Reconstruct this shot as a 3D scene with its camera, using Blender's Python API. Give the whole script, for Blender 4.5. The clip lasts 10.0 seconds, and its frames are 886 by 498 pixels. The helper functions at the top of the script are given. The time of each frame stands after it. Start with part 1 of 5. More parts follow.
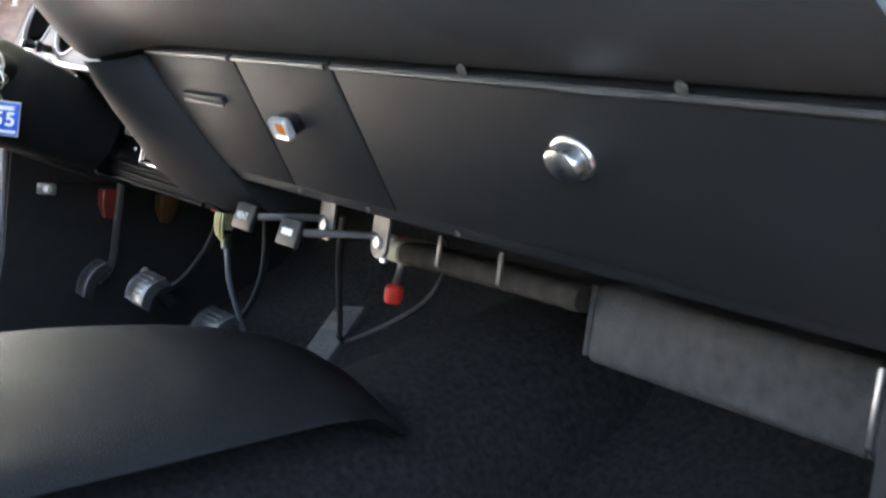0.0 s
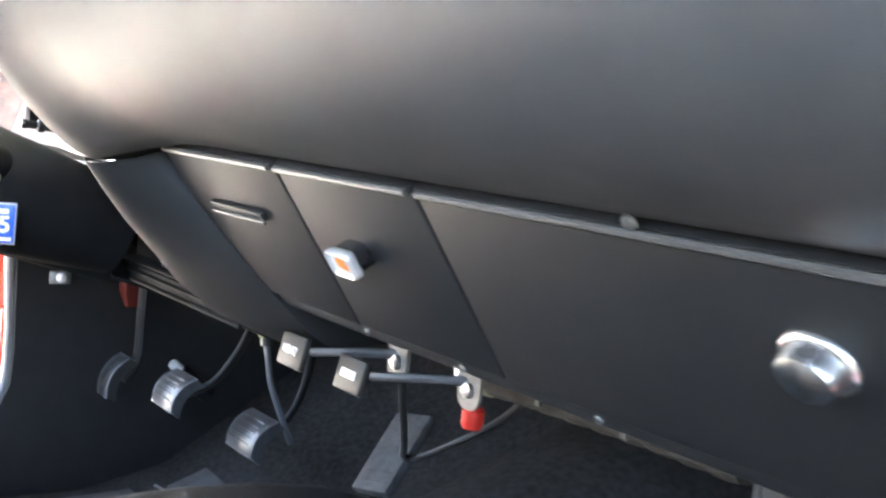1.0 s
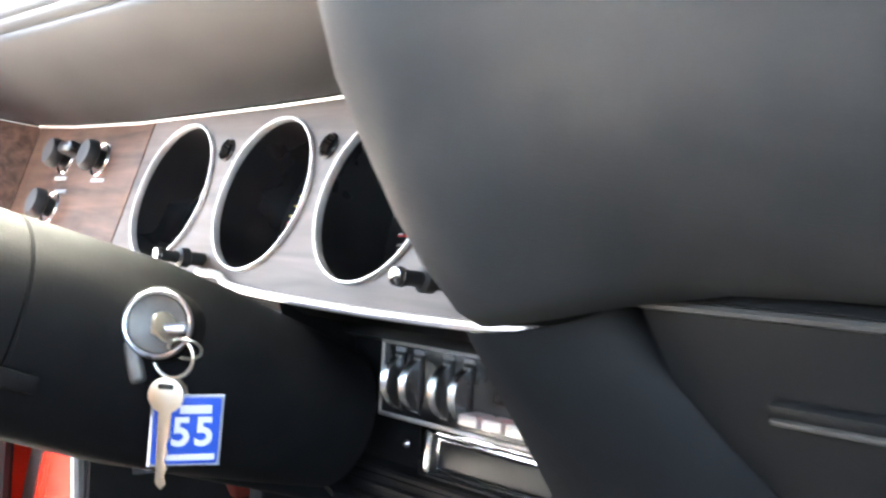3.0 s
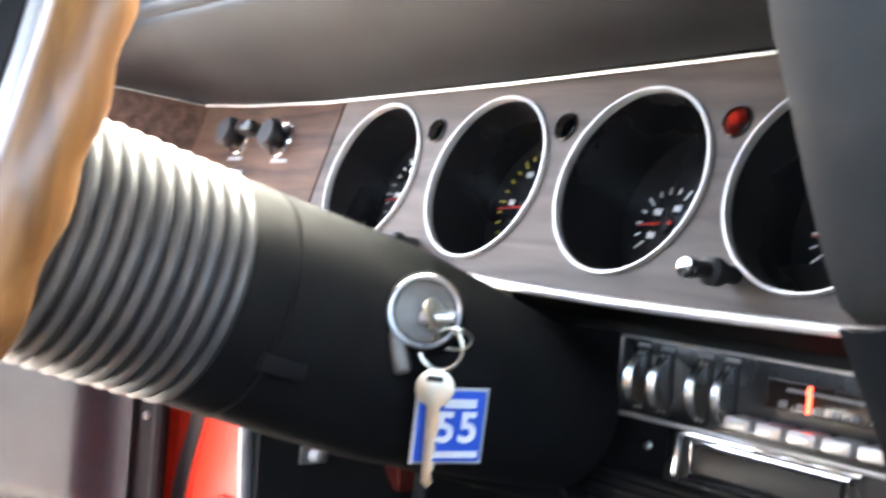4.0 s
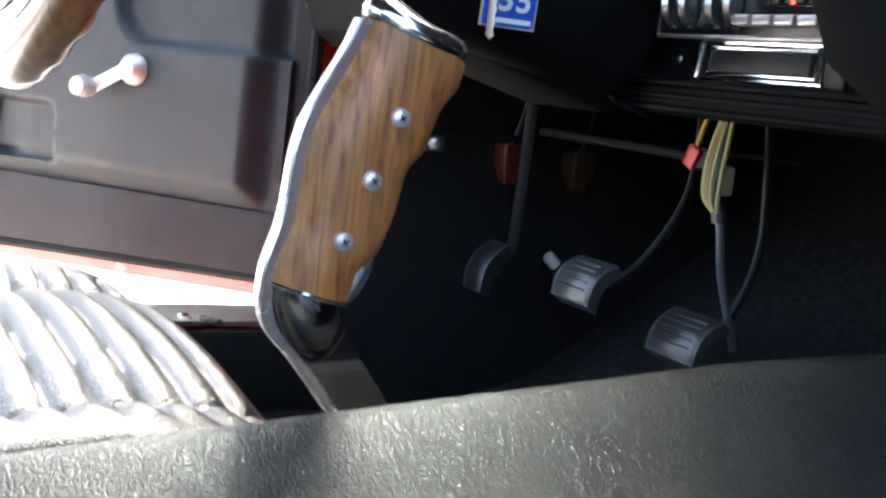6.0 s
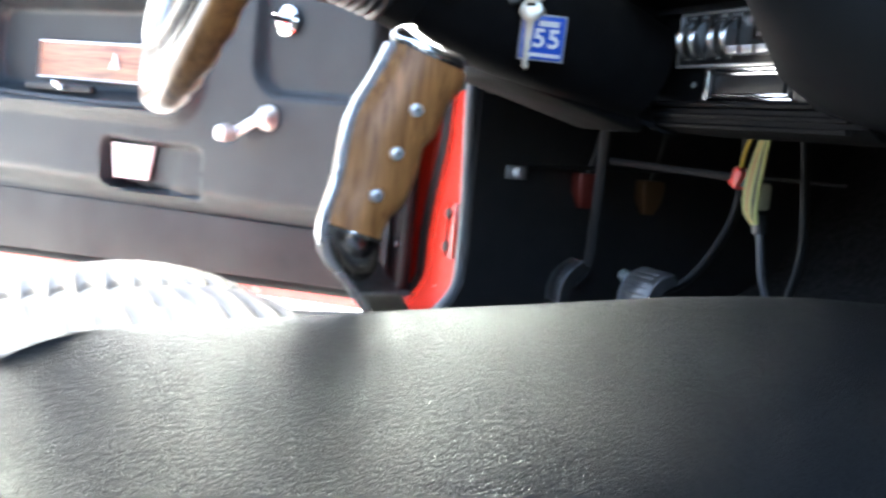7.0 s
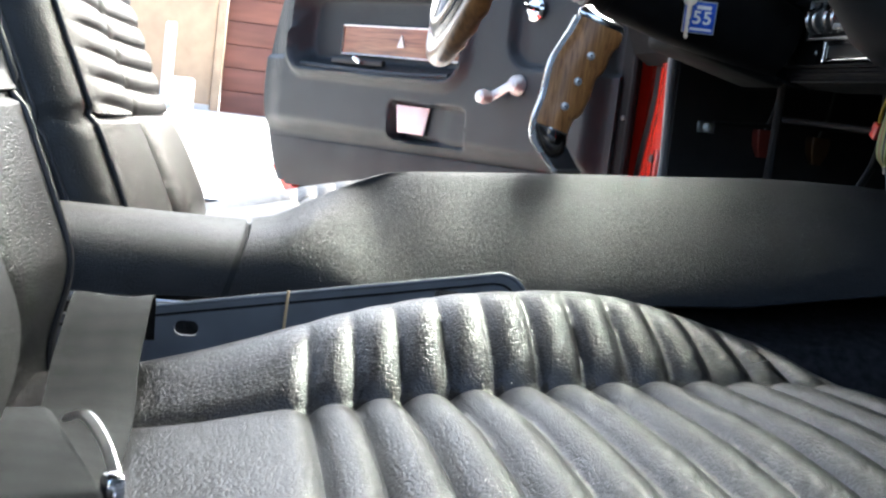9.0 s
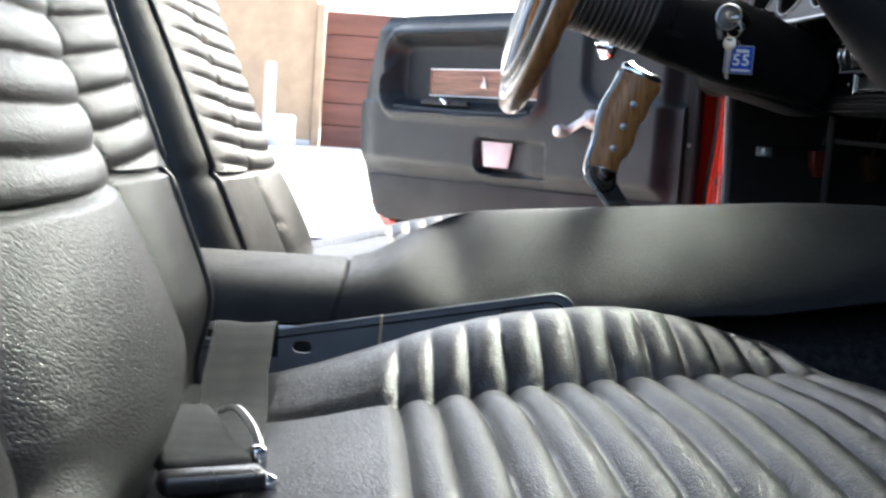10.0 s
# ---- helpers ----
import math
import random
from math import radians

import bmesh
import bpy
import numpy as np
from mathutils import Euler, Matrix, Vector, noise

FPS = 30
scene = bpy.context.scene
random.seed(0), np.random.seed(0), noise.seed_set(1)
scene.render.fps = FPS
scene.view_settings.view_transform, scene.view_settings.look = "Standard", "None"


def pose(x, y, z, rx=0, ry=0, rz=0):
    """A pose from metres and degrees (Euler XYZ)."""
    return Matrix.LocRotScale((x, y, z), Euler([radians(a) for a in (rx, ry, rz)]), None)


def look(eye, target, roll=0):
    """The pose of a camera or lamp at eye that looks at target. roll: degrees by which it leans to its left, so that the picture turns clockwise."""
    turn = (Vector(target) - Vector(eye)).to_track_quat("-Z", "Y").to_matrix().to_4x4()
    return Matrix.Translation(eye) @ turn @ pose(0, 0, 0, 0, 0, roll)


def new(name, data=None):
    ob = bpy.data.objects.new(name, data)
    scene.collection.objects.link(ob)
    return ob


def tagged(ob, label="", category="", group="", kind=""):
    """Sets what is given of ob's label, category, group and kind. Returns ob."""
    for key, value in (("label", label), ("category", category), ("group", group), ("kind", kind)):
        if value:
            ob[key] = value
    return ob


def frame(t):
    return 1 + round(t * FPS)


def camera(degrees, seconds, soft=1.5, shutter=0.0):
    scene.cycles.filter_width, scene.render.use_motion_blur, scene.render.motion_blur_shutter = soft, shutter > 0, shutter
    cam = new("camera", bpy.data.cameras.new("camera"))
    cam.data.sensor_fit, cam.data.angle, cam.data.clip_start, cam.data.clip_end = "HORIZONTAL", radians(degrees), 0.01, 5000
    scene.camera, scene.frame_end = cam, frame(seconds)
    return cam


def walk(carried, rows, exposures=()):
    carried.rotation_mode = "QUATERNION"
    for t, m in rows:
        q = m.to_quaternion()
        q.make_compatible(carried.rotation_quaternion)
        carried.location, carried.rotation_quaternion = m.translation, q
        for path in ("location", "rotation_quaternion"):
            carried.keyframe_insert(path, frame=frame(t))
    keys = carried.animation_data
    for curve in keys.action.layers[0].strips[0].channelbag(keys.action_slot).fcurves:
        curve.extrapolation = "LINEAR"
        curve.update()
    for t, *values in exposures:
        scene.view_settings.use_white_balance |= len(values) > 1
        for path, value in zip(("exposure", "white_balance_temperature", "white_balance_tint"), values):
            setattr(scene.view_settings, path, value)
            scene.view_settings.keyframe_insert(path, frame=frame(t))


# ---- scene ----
# Units: metres. x to the car's right, y towards its nose, z up from the ground.
cam = camera(41.0, 10.0, soft=2.4, shutter=0.4)
PATH = [  # seconds, x, y, z, yaw to the left of the nose, pitch, roll
    (0, 1.0888, 0.0946, 0.8373, 53.29, -6.35, 7.58),
    (0.5, 0.9676, 0.1630, 0.8710, 54.30, -5.83, 6.46),
    (1, 0.8544, 0.1922, 0.8944, 54.91, -5.68, 5.62),
    (1.5, 0.7209, 0.1706, 0.8743, 53.11, -3.64, 5.29),
    (2, 0.5749, 0.1624, 0.8563, 51.61, -1.48, 4.51),
    (2.2, 0.5127, 0.1723, 0.8686, 51.62, -1.53, 4.46),
    (3.3, 0.2652, 0.1777, 0.8830, 50.69, -0.28, 3.12),
    (3.5, 0.2416, 0.1648, 0.8843, 51.35, -0.26, 3.80),
    (4, 0.2120, 0.1185, 0.8703, 53.89, -1.12, 4.61),
    (4.5, 0.2483, 0.0896, 0.8234, 58.40, -3.12, 4.88),
    (5, 0.2976, 0.0681, 0.7855, 60.04, -6.79, 4.96),
    (5.5, 0.3541, 0.0605, 0.7490, 59.90, -9.06, 6.20),
    (5.7, 0.3802, 0.0630, 0.7329, 60.12, -8.75, 6.55),
    (6.8, 0.6038, 0.0635, 0.6812, 65.94, -4.92, 5.63),
    (7, 0.6517, 0.0426, 0.6816, 68.39, -5.38, 5.63),
    (7.5, 0.7947, -0.0081, 0.6416, 75.21, -5.09, 5.15),
    (8, 0.9325, -0.0172, 0.6427, 79.50, -6.87, 5.18),
    (8.5, 1.0437, -0.0233, 0.6380, 80.27, -7.23, 5.63),
    (9, 1.1377, -0.0319, 0.6333, 80.75, -6.98, 6.85),
    (9.5, 1.2211, -0.0380, 0.6290, 81.86, -6.43, 6.54),
    (10, 1.3423, -0.0276, 0.6654, 85.84, -6.29, 3.94),
]


def eye_pose(x, y, z, yaw, pitch, roll):
    return Matrix.Translation((x, y, z)) @ Euler((0, 0, radians(yaw))).to_matrix().to_4x4() \
        @ Euler((radians(90 + pitch), 0, 0)).to_matrix().to_4x4() @ Euler((0, 0, radians(roll))).to_matrix().to_4x4()


walk(cam, [(r[0], eye_pose(*r[1:])) for r in PATH],
     exposures=[(0.0, 5.0, 7100, 2), (0.5, 5.85, 7200, 4), (1.0, 5.9, 7200, 4), (2.2, 5.75, 7300, 4), (3.3, 5.4, 7100, 3), (4.0, 5.05, 7050, 4), (4.6, 4.25, 6850, 5), (5.7, 4.1, 6550, 3), (6.8, 4.4, 6350, 1), (7.5, 4.15, 6300, 1), (8.3, 3.6, 6350, 1), (10.0, 2.95, 6350, 1)])

# ---- light ----
SUN_AT = Vector((-0.54, 0.42, 0.73)).normalized()
world = bpy.data.worlds.new("sky")
scene.world = world
world.use_nodes = True
wn = world.node_tree.nodes
sky = wn.new("ShaderNodeTexSky")
sky.sky_type = "NISHITA"
sky.sun_disc = False
sky.air_density, sky.dust_density, sky.ozone_density = 0.6, 6.0, 1.0
sky.sun_elevation = math.asin(SUN_AT.z)
sky.sun_rotation = math.atan2(SUN_AT.x, SUN_AT.y)
wn["Background"].inputs[1].default_value = 0.15
world.node_tree.links.new(sky.outputs[0], wn["Background"].inputs[0])
sun = new("sun", bpy.data.lights.new("sun", "SUN"))
sun.data.energy, sun.data.angle, sun.data.color = 1.0, radians(28), (1.0, 0.98, 0.95)
sun.matrix_world = look(SUN_AT * 20, (0, 0, 0))


# ---- materials ----
def material(name, color, rough=0.5, metal=0.0, var=0.15, scale=30.0, bump=0.0, bump_scale=400.0, spec=0.5, coat=0.0, second=None, stretch=(1, 1, 1), rough_var=0.1):
    m = bpy.data.materials.new(name)
    m.use_nodes = True
    nt = m.node_tree
    n, l = nt.nodes, nt.links
    b = n["Principled BSDF"]
    b.inputs["Metallic"].default_value = metal
    b.inputs["Specular IOR Level"].default_value = spec
    b.inputs["Coat Weight"].default_value = coat
    tc = n.new("ShaderNodeTexCoord")
    mp = n.new("ShaderNodeMapping")
    mp.inputs["Scale"].default_value = stretch
    l.new(tc.outputs["Object"], mp.inputs[0])
    big = n.new("ShaderNodeTexNoise")
    big.inputs["Scale"].default_value = scale
    big.inputs["Detail"].default_value = 6
    l.new(mp.outputs[0], big.inputs["Vector"])
    mix = n.new("ShaderNodeMix")
    mix.data_type = "RGBA"
    c = Vector(color)
    d = Vector(second) if second else c
    mix.inputs[6].default_value = (*(c * (1 - var)), 1)
    mix.inputs[7].default_value = (*(d * (1 + var)), 1)
    ramp = n.new("ShaderNodeMapRange")
    ramp.inputs[1].default_value, ramp.inputs[2].default_value = 0.3, 0.7
    l.new(big.outputs[0], ramp.inputs[0])
    l.new(ramp.outputs[0], mix.inputs[0])
    l.new(mix.outputs[2], b.inputs["Base Color"])
    rr = n.new("ShaderNodeMapRange")
    rr.inputs[1].default_value, rr.inputs[2].default_value = 0.3, 0.7
    rr.inputs[3].default_value, rr.inputs[4].default_value = max(0.02, rough - rough_var * rough), min(1, rough + rough_var * rough)
    wear = n.new("ShaderNodeTexNoise")
    wear.inputs["Scale"].default_value = scale * 0.37
    wear.inputs["Detail"].default_value = 4
    l.new(tc.outputs["Object"], wear.inputs["Vector"])
    l.new(wear.outputs[0], rr.inputs[0])
    l.new(rr.outputs[0], b.inputs["Roughness"])
    if bump:
        f = n.new("ShaderNodeTexNoise")
        f.inputs["Scale"].default_value = bump_scale
        f.inputs["Detail"].default_value = 3
        l.new(tc.outputs["Object"], f.inputs["Vector"])
        bp = n.new("ShaderNodeBump")
        bp.inputs["Strength"].default_value = bump
        bp.inputs["Distance"].default_value = 0.002
        l.new(f.outputs[0], bp.inputs["Height"])
        l.new(bp.outputs[0], b.inputs["Normal"])
    return m


def leather(name, color, rough, grain=0.35, scale=260.0, crease=0.0, spec=0.5):
    """Grained vinyl: cells of a fine hide pattern with soft creases."""
    m = material(name, color, rough, var=0.2, scale=18, spec=spec, rough_var=0.18)
    nt = m.node_tree
    n, l = nt.nodes, nt.links
    tc = n["Texture Coordinate"]
    wob = n.new("ShaderNodeTexNoise")
    wob.inputs["Scale"].default_value = scale * 0.3
    l.new(tc.outputs["Object"], wob.inputs["Vector"])
    add = n.new("ShaderNodeVectorMath")
    add.operation = "MULTIPLY_ADD"
    add.inputs[1].default_value = (0.006, 0.006, 0.006)
    l.new(wob.outputs[1], add.inputs[0])
    l.new(tc.outputs["Object"], add.inputs[2])
    v = n.new("ShaderNodeTexVoronoi")
    v.feature = "DISTANCE_TO_EDGE"
    v.inputs["Scale"].default_value = scale
    l.new(add.outputs[0], v.inputs["Vector"])
    mr = n.new("ShaderNodeMapRange")
    mr.inputs[1].default_value, mr.inputs[2].default_value = 0.0, 0.20
    l.new(v.outputs[0], mr.inputs[0])
    bp = n.new("ShaderNodeBump")
    bp.inputs["Strength"].default_value = grain
    bp.inputs["Distance"].default_value = 0.0008
    l.new(mr.outputs[0], bp.inputs["Height"])
    if crease:
        cr = n.new("ShaderNodeTexNoise")
        cr.inputs["Scale"].default_value = 90
        cr.inputs["Detail"].default_value = 5
        cr.inputs["Distortion"].default_value = 1.4
        l.new(tc.outputs["Object"], cr.inputs["Vector"])
        b2 = n.new("ShaderNodeBump")
        b2.inputs["Strength"].default_value = crease
        b2.inputs["Distance"].default_value = 0.004
        l.new(cr.outputs[0], b2.inputs["Height"])
        l.new(b2.outputs[0], bp.inputs["Normal"])
    l.new(bp.outputs[0], n["Principled BSDF"].inputs["Normal"])
    return m


def woven(name, color):
    """Belt webbing: fine ribs along the strap, crossed by faint pressed bands."""
    m = material(name, color, 0.7, var=0.2, scale=45, spec=0.22)
    n, l = m.node_tree.nodes, m.node_tree.links
    tc = n["Texture Coordinate"]
    last = None
    for axis, scale, strength in (("Y", 320, 0.5), ("X", 210, 0.35), ("X", 9, 0.25)):
        w = n.new("ShaderNodeTexWave")
        w.bands_direction = axis
        w.inputs["Scale"].default_value = scale
        w.inputs["Distortion"].default_value = 0.6
        l.new(tc.outputs["Object"], w.inputs["Vector"])
        bp = n.new("ShaderNodeBump")
        bp.inputs["Strength"].default_value = strength
        bp.inputs["Distance"].default_value = 0.0008
        l.new(w.outputs[1], bp.inputs["Height"])
        if last:
            l.new(last.outputs[0], bp.inputs["Normal"])
        last = bp
    l.new(last.outputs[0], n["Principled BSDF"].inputs["Normal"])
    color = n["Mix"].outputs[2]
    for axis, scale in (("X", 17), ("Y", 12)):
        w = n.new("ShaderNodeTexWave")
        w.bands_direction = axis
        w.inputs["Scale"].default_value = scale
        w.inputs["Distortion"].default_value = 1.0
        l.new(tc.outputs["Object"], w.inputs["Vector"])
        shade = n.new("ShaderNodeMapRange")
        shade.inputs[3].default_value, shade.inputs[4].default_value = 0.72, 1.22
        l.new(w.outputs[1], shade.inputs[0])
        tint = n.new("ShaderNodeMix")
        tint.data_type, tint.blend_type = "RGBA", "MULTIPLY"
        tint.inputs[0].default_value = 1.0
        l.new(color, tint.inputs[6])
        l.new(shade.outputs[0], tint.inputs[7])
        color = tint.outputs[2]
    l.new(color, n["Principled BSDF"].inputs["Base Color"])
    return m


def grained(name, dark, light, rough, along, fine=60.0, coat=0.0, spec=0.5):
    """Wood: long streaks along one axis."""
    st = [1.0, 1.0, 1.0]
    st["xyz".index(along)] = 0.08
    m = material(name, dark, rough, var=0.1, scale=fine, second=light, stretch=st, coat=coat, spec=spec)
    n, l = m.node_tree.nodes, m.node_tree.links
    w = n["Noise Texture"]
    w.inputs["Detail"].default_value = 9
    w.inputs["Distortion"].default_value = 0.6
    return m


M = {
    "vinyl": leather("black vinyl", (0.030, 0.031, 0.034), 0.42, 0.3, 420),
    "hide": leather("black seat vinyl", (0.0095, 0.0094, 0.0094), 0.33, 0.36, 330, crease=0.06, spec=0.45),
    "console": leather("black console vinyl", (0.018, 0.0178, 0.0175), 0.46, 0.5, 420, spec=0.22),
    "door_vinyl": leather("charcoal door vinyl", (0.0130, 0.0170, 0.0195), 0.42, 0.3, 500, spec=0.3),
    "dash": material("dash padding", (0.045, 0.047, 0.049), 0.50, var=0.14, scale=14, bump=0.14, bump_scale=900, spec=0.36),
    "dashlow": material("lower dash panel", (0.0135, 0.0138, 0.0145), 0.52, var=0.12, scale=14, bump=0.12, bump_scale=900, spec=0.16),
    "plankdark": material("dark plank joint", (0.05, 0.02, 0.015), 0.8),
    "black": material("black paint", (0.014, 0.014, 0.0145), 0.5, var=0.2, bump=0.05, bump_scale=600, spec=0.3),
    "shroud": material("matte black column plastic", (0.0075, 0.0076, 0.008), 0.75, var=0.2, bump=0.06, bump_scale=500, spec=0.06),
    "satin": material("bright satin metal", (0.88, 0.87, 0.85), 0.26, 1.0, var=0.05, scale=60),
    "gloss": material("glossy black plastic", (0.010, 0.010, 0.011), 0.28, var=0.2),
    "rubber": material("black rubber", (0.022, 0.022, 0.023), 0.40, var=0.2, bump=0.1),
    "boot": material("grey-black ribbed rubber", (0.029, 0.030, 0.031), 0.48, var=0.15, scale=40, bump=0.08),
    "carpet": material("black carpet", (0.028, 0.028, 0.0285), 0.95, var=0.35, scale=120, bump=0.8, bump_scale=900, spec=0.03),
    "mat": material("grey rubber mat", (0.055, 0.055, 0.057), 0.75, var=0.3, scale=60, spec=0.2, bump=0.2, bump_scale=500),
    "chrome": material("chrome", (0.85, 0.86, 0.88), 0.12, 1.0, var=0.03),
    "steel": material("brushed steel", (0.55, 0.55, 0.56), 0.3, 1.0, var=0.1, scale=50),
    "brass": material("nickel silver key", (0.62, 0.58, 0.48), 0.3, 1.0, var=0.1, scale=80),
    "silver": material("satin silver trim", (0.62, 0.6, 0.58), 0.35, 0.6, var=0.12, scale=40),
    "grey": material("grey painted steel", (0.12, 0.125, 0.13), 0.4, 0.2, var=0.15, scale=25),
    "red": material("red car paint", (0.58, 0.028, 0.013), 0.25, var=0.06, coat=0.6),
    "seal": material("black rubber seal", (0.006, 0.006, 0.006), 0.7, var=0.2, spec=0.25),
    "webbing": woven("grey belt webbing", (0.0100, 0.0103, 0.0102)),
    "heater": material("black fibre heater box", (0.05, 0.048, 0.046), 0.8, var=0.3, scale=70, bump=0.5, bump_scale=300),
    "grip": grained("walnut grip", (0.185, 0.074, 0.022), (0.45, 0.20, 0.064), 0.40, "z", 330, coat=0.06, spec=0.35),
    "rim": grained("simulated wood rim", (0.135, 0.052, 0.014), (0.30, 0.132, 0.042), 0.36, "z", 90, coat=0.25),
    "dashwood": grained("woodgrain dash film", (0.036, 0.018, 0.012), (0.09, 0.05, 0.032), 0.5, "x", 110, spec=0.15),
    "doorwood": grained("woodgrain door inlay", (0.14, 0.06, 0.035), (0.32, 0.16, 0.09), 0.4, "x", 110),
    "white": material("white plastic", (0.75, 0.75, 0.74), 0.4, var=0.05),
    "amber": material("amber lens", (0.75, 0.22, 0.03), 0.2, var=0.1),
    "redplastic": material("red plastic", (0.55, 0.03, 0.02), 0.4, var=0.1),
    "blue": material("blue key tag", (0.03, 0.10, 0.52), 0.25, var=0.05),
    "yellowgreen": material("pale green wire", (0.42, 0.45, 0.18), 0.5, var=0.1),
    "tan": material("tan wire", (0.42, 0.25, 0.12), 0.5, var=0.1),
    "thread": material("tan cord", (0.6, 0.42, 0.22), 0.7, var=0.1),
    "ground": material("pale concrete", (0.60, 0.585, 0.56), 0.9, var=0.12, scale=1.5, bump=0.2, bump_scale=60),
    "dimground": material("dark unseen ground", (0.055, 0.055, 0.056), 0.9, var=0.2, scale=2.5, bump=0.4, bump_scale=90),
    "stucco": material("tan block wall", (0.50, 0.36, 0.24), 0.9, var=0.1, scale=4, bump=0.3, bump_scale=40),
    "greywall": material("dark grey wall", (0.075, 0.077, 0.075), 0.9, var=0.12, scale=2, bump=0.3, bump_scale=40),
    "plank": material("red-brown garage door paint", (0.20, 0.075, 0.05), 0.6, var=0.25, scale=5, stretch=(1, 0.15, 1)),
    "kick": leather("mid-grey kick vinyl", (0.022, 0.022, 0.022), 0.55, 0.3, 500, spec=0.25),
    # Lighter than the panel it edges.
    "lip": material("grey vinyl lip", (0.06, 0.058, 0.055), 0.4, var=0.2),
    # Wood-grain film, greyed in its colour for what it reflects.
    "plate": grained("wood-grain gauge film with grey sheen", (0.045, 0.033, 0.027), (0.09, 0.072, 0.062), 0.42, "x", 70, spec=0.15),
    "marks": material("yellow dial print", (0.55, 0.42, 0.05), 0.5, var=0.05),
    "dim": material("dim grey print", (0.22, 0.22, 0.22), 0.5, var=0.05),
    "window": material("dark dial glass", (0.02, 0.012, 0.010), 0.15, var=0.2),
    "lockgrey": material("grey die-cast metal", (0.125, 0.12, 0.112), 0.48, 0.6, var=0.2, scale=90),
    "darkchrome": material("dark polished metal", (0.30, 0.30, 0.31), 0.12, 1.0, var=0.08),
    "tagwhite": material("white print", (0.75, 0.76, 0.78), 0.4, var=0.03),
    "clear": material("clear tag edge", (0.35, 0.38, 0.45), 0.15, var=0.05),
    "pad": material("worn pedal rubber", (0.045, 0.045, 0.047), 0.3, var=0.3, scale=60),
    "reddull": material("dull red plastic", (0.12, 0.014, 0.008), 0.5, var=0.15),
    "amberdull": material("dull amber plastic", (0.07, 0.032, 0.008), 0.5, var=0.15),
    "yellow": material("yellow wire", (0.60, 0.40, 0.04), 0.5, var=0.1),
    "plugcream": material("cream plug", (0.50, 0.48, 0.32), 0.5, var=0.1),
    "ductbrown": material("brown-grey duct fibre", (0.045, 0.038, 0.032), 0.85, var=0.35, scale=50, bump=0.4, bump_scale=250, spec=0.15),
    "sleeve": material("grey cable sleeve", (0.10, 0.105, 0.115), 0.4, var=0.15),
    "plate_dark": material("dark label plate", (0.013, 0.012, 0.011), 0.45, var=0.1, spec=0.25),
}


def special():
    """Glass and lit lenses."""
    g = bpy.data.materials.new("clear glass")
    g.use_nodes = True
    b = g.node_tree.nodes["Principled BSDF"]
    b.inputs["Transmission Weight"].default_value = 1.0
    b.inputs["Roughness"].default_value = 0.0
    b.inputs["IOR"].default_value = 1.4
    b.inputs["Base Color"].default_value = (0.78, 0.86, 0.82, 1)
    M["glass"] = g
    r = material("lit red lens", (0.6, 0.02, 0.01), 0.3)
    b = r.node_tree.nodes["Principled BSDF"]
    b.inputs["Emission Color"].default_value = (1.0, 0.05, 0.03, 1)
    b.inputs["Emission Strength"].default_value = 0.5
    M["redglow"] = r


special()


# ---- mesh tools ----
def finish(bm, smooth=True, angle=35):
    bmesh.ops.recalc_face_normals(bm, faces=bm.faces)
    for f in bm.faces:
        f.smooth = smooth
    if smooth:
        for e in bm.edges:
            if len(e.link_faces) == 2 and e.calc_face_angle(0) > radians(angle):
                e.smooth = False


def part(name, bm, mat, parent=None, label="", at=None, smooth=True, angle=35):
    finish(bm, smooth, angle)
    me = bpy.data.meshes.new(name)
    bm.to_mesh(me)
    bm.free()
    me.materials.append(M[mat])
    ob = new(name, me)
    if at is not None:
        ob.matrix_basis = at
    if parent:
        ob.parent = parent
    if label:
        ob["label"] = label
    return ob


def thing(name, label, category, x=0, y=0, z=0, rx=0, ry=0, rz=0, group="", kind=""):
    ob = new(name)
    ob.matrix_basis = pose(x, y, z, rx, ry, rz)
    ob.empty_display_size = 0.02
    return tagged(ob, label, category, group, kind)


def box(sx, sy, sz, bevel=0.003, seg=2, m=None):
    bm = bmesh.new()
    bmesh.ops.create_cube(bm, size=1.0, matrix=Matrix.Diagonal((sx, sy, sz, 1)))
    if bevel:
        bmesh.ops.bevel(bm, geom=bm.edges[:], offset=min(bevel, 0.45 * min(sx, sy, sz)), segments=seg, profile=0.5, affect="EDGES")
    if m is not None:
        bmesh.ops.transform(bm, matrix=m, verts=bm.verts)
    return bm


def join(*bms):
    out = bmesh.new()
    for b in bms:
        me = bpy.data.meshes.new("tmp")
        b.to_mesh(me)
        b.free()
        out.from_mesh(me)
        bpy.data.meshes.remove(me)
    return out


def loft(rings, closed=True, caps=True, loop=False):
    """Skin between rings of points."""
    bm = bmesh.new()
    vs = [[bm.verts.new(p) for p in r] for r in rings]
    n = len(rings[0])
    pairs = list(zip(vs, vs[1:])) + ([(vs[-1], vs[0])] if loop else [])
    for a, b in pairs:
        for i in range(n if closed else n - 1):
            j = (i + 1) % n
            bm.faces.new((a[i], a[j], b[j], b[i]))
    if caps and closed and not loop:
        bm.faces.new(vs[0][::-1])
        bm.faces.new(vs[-1])
    return bm


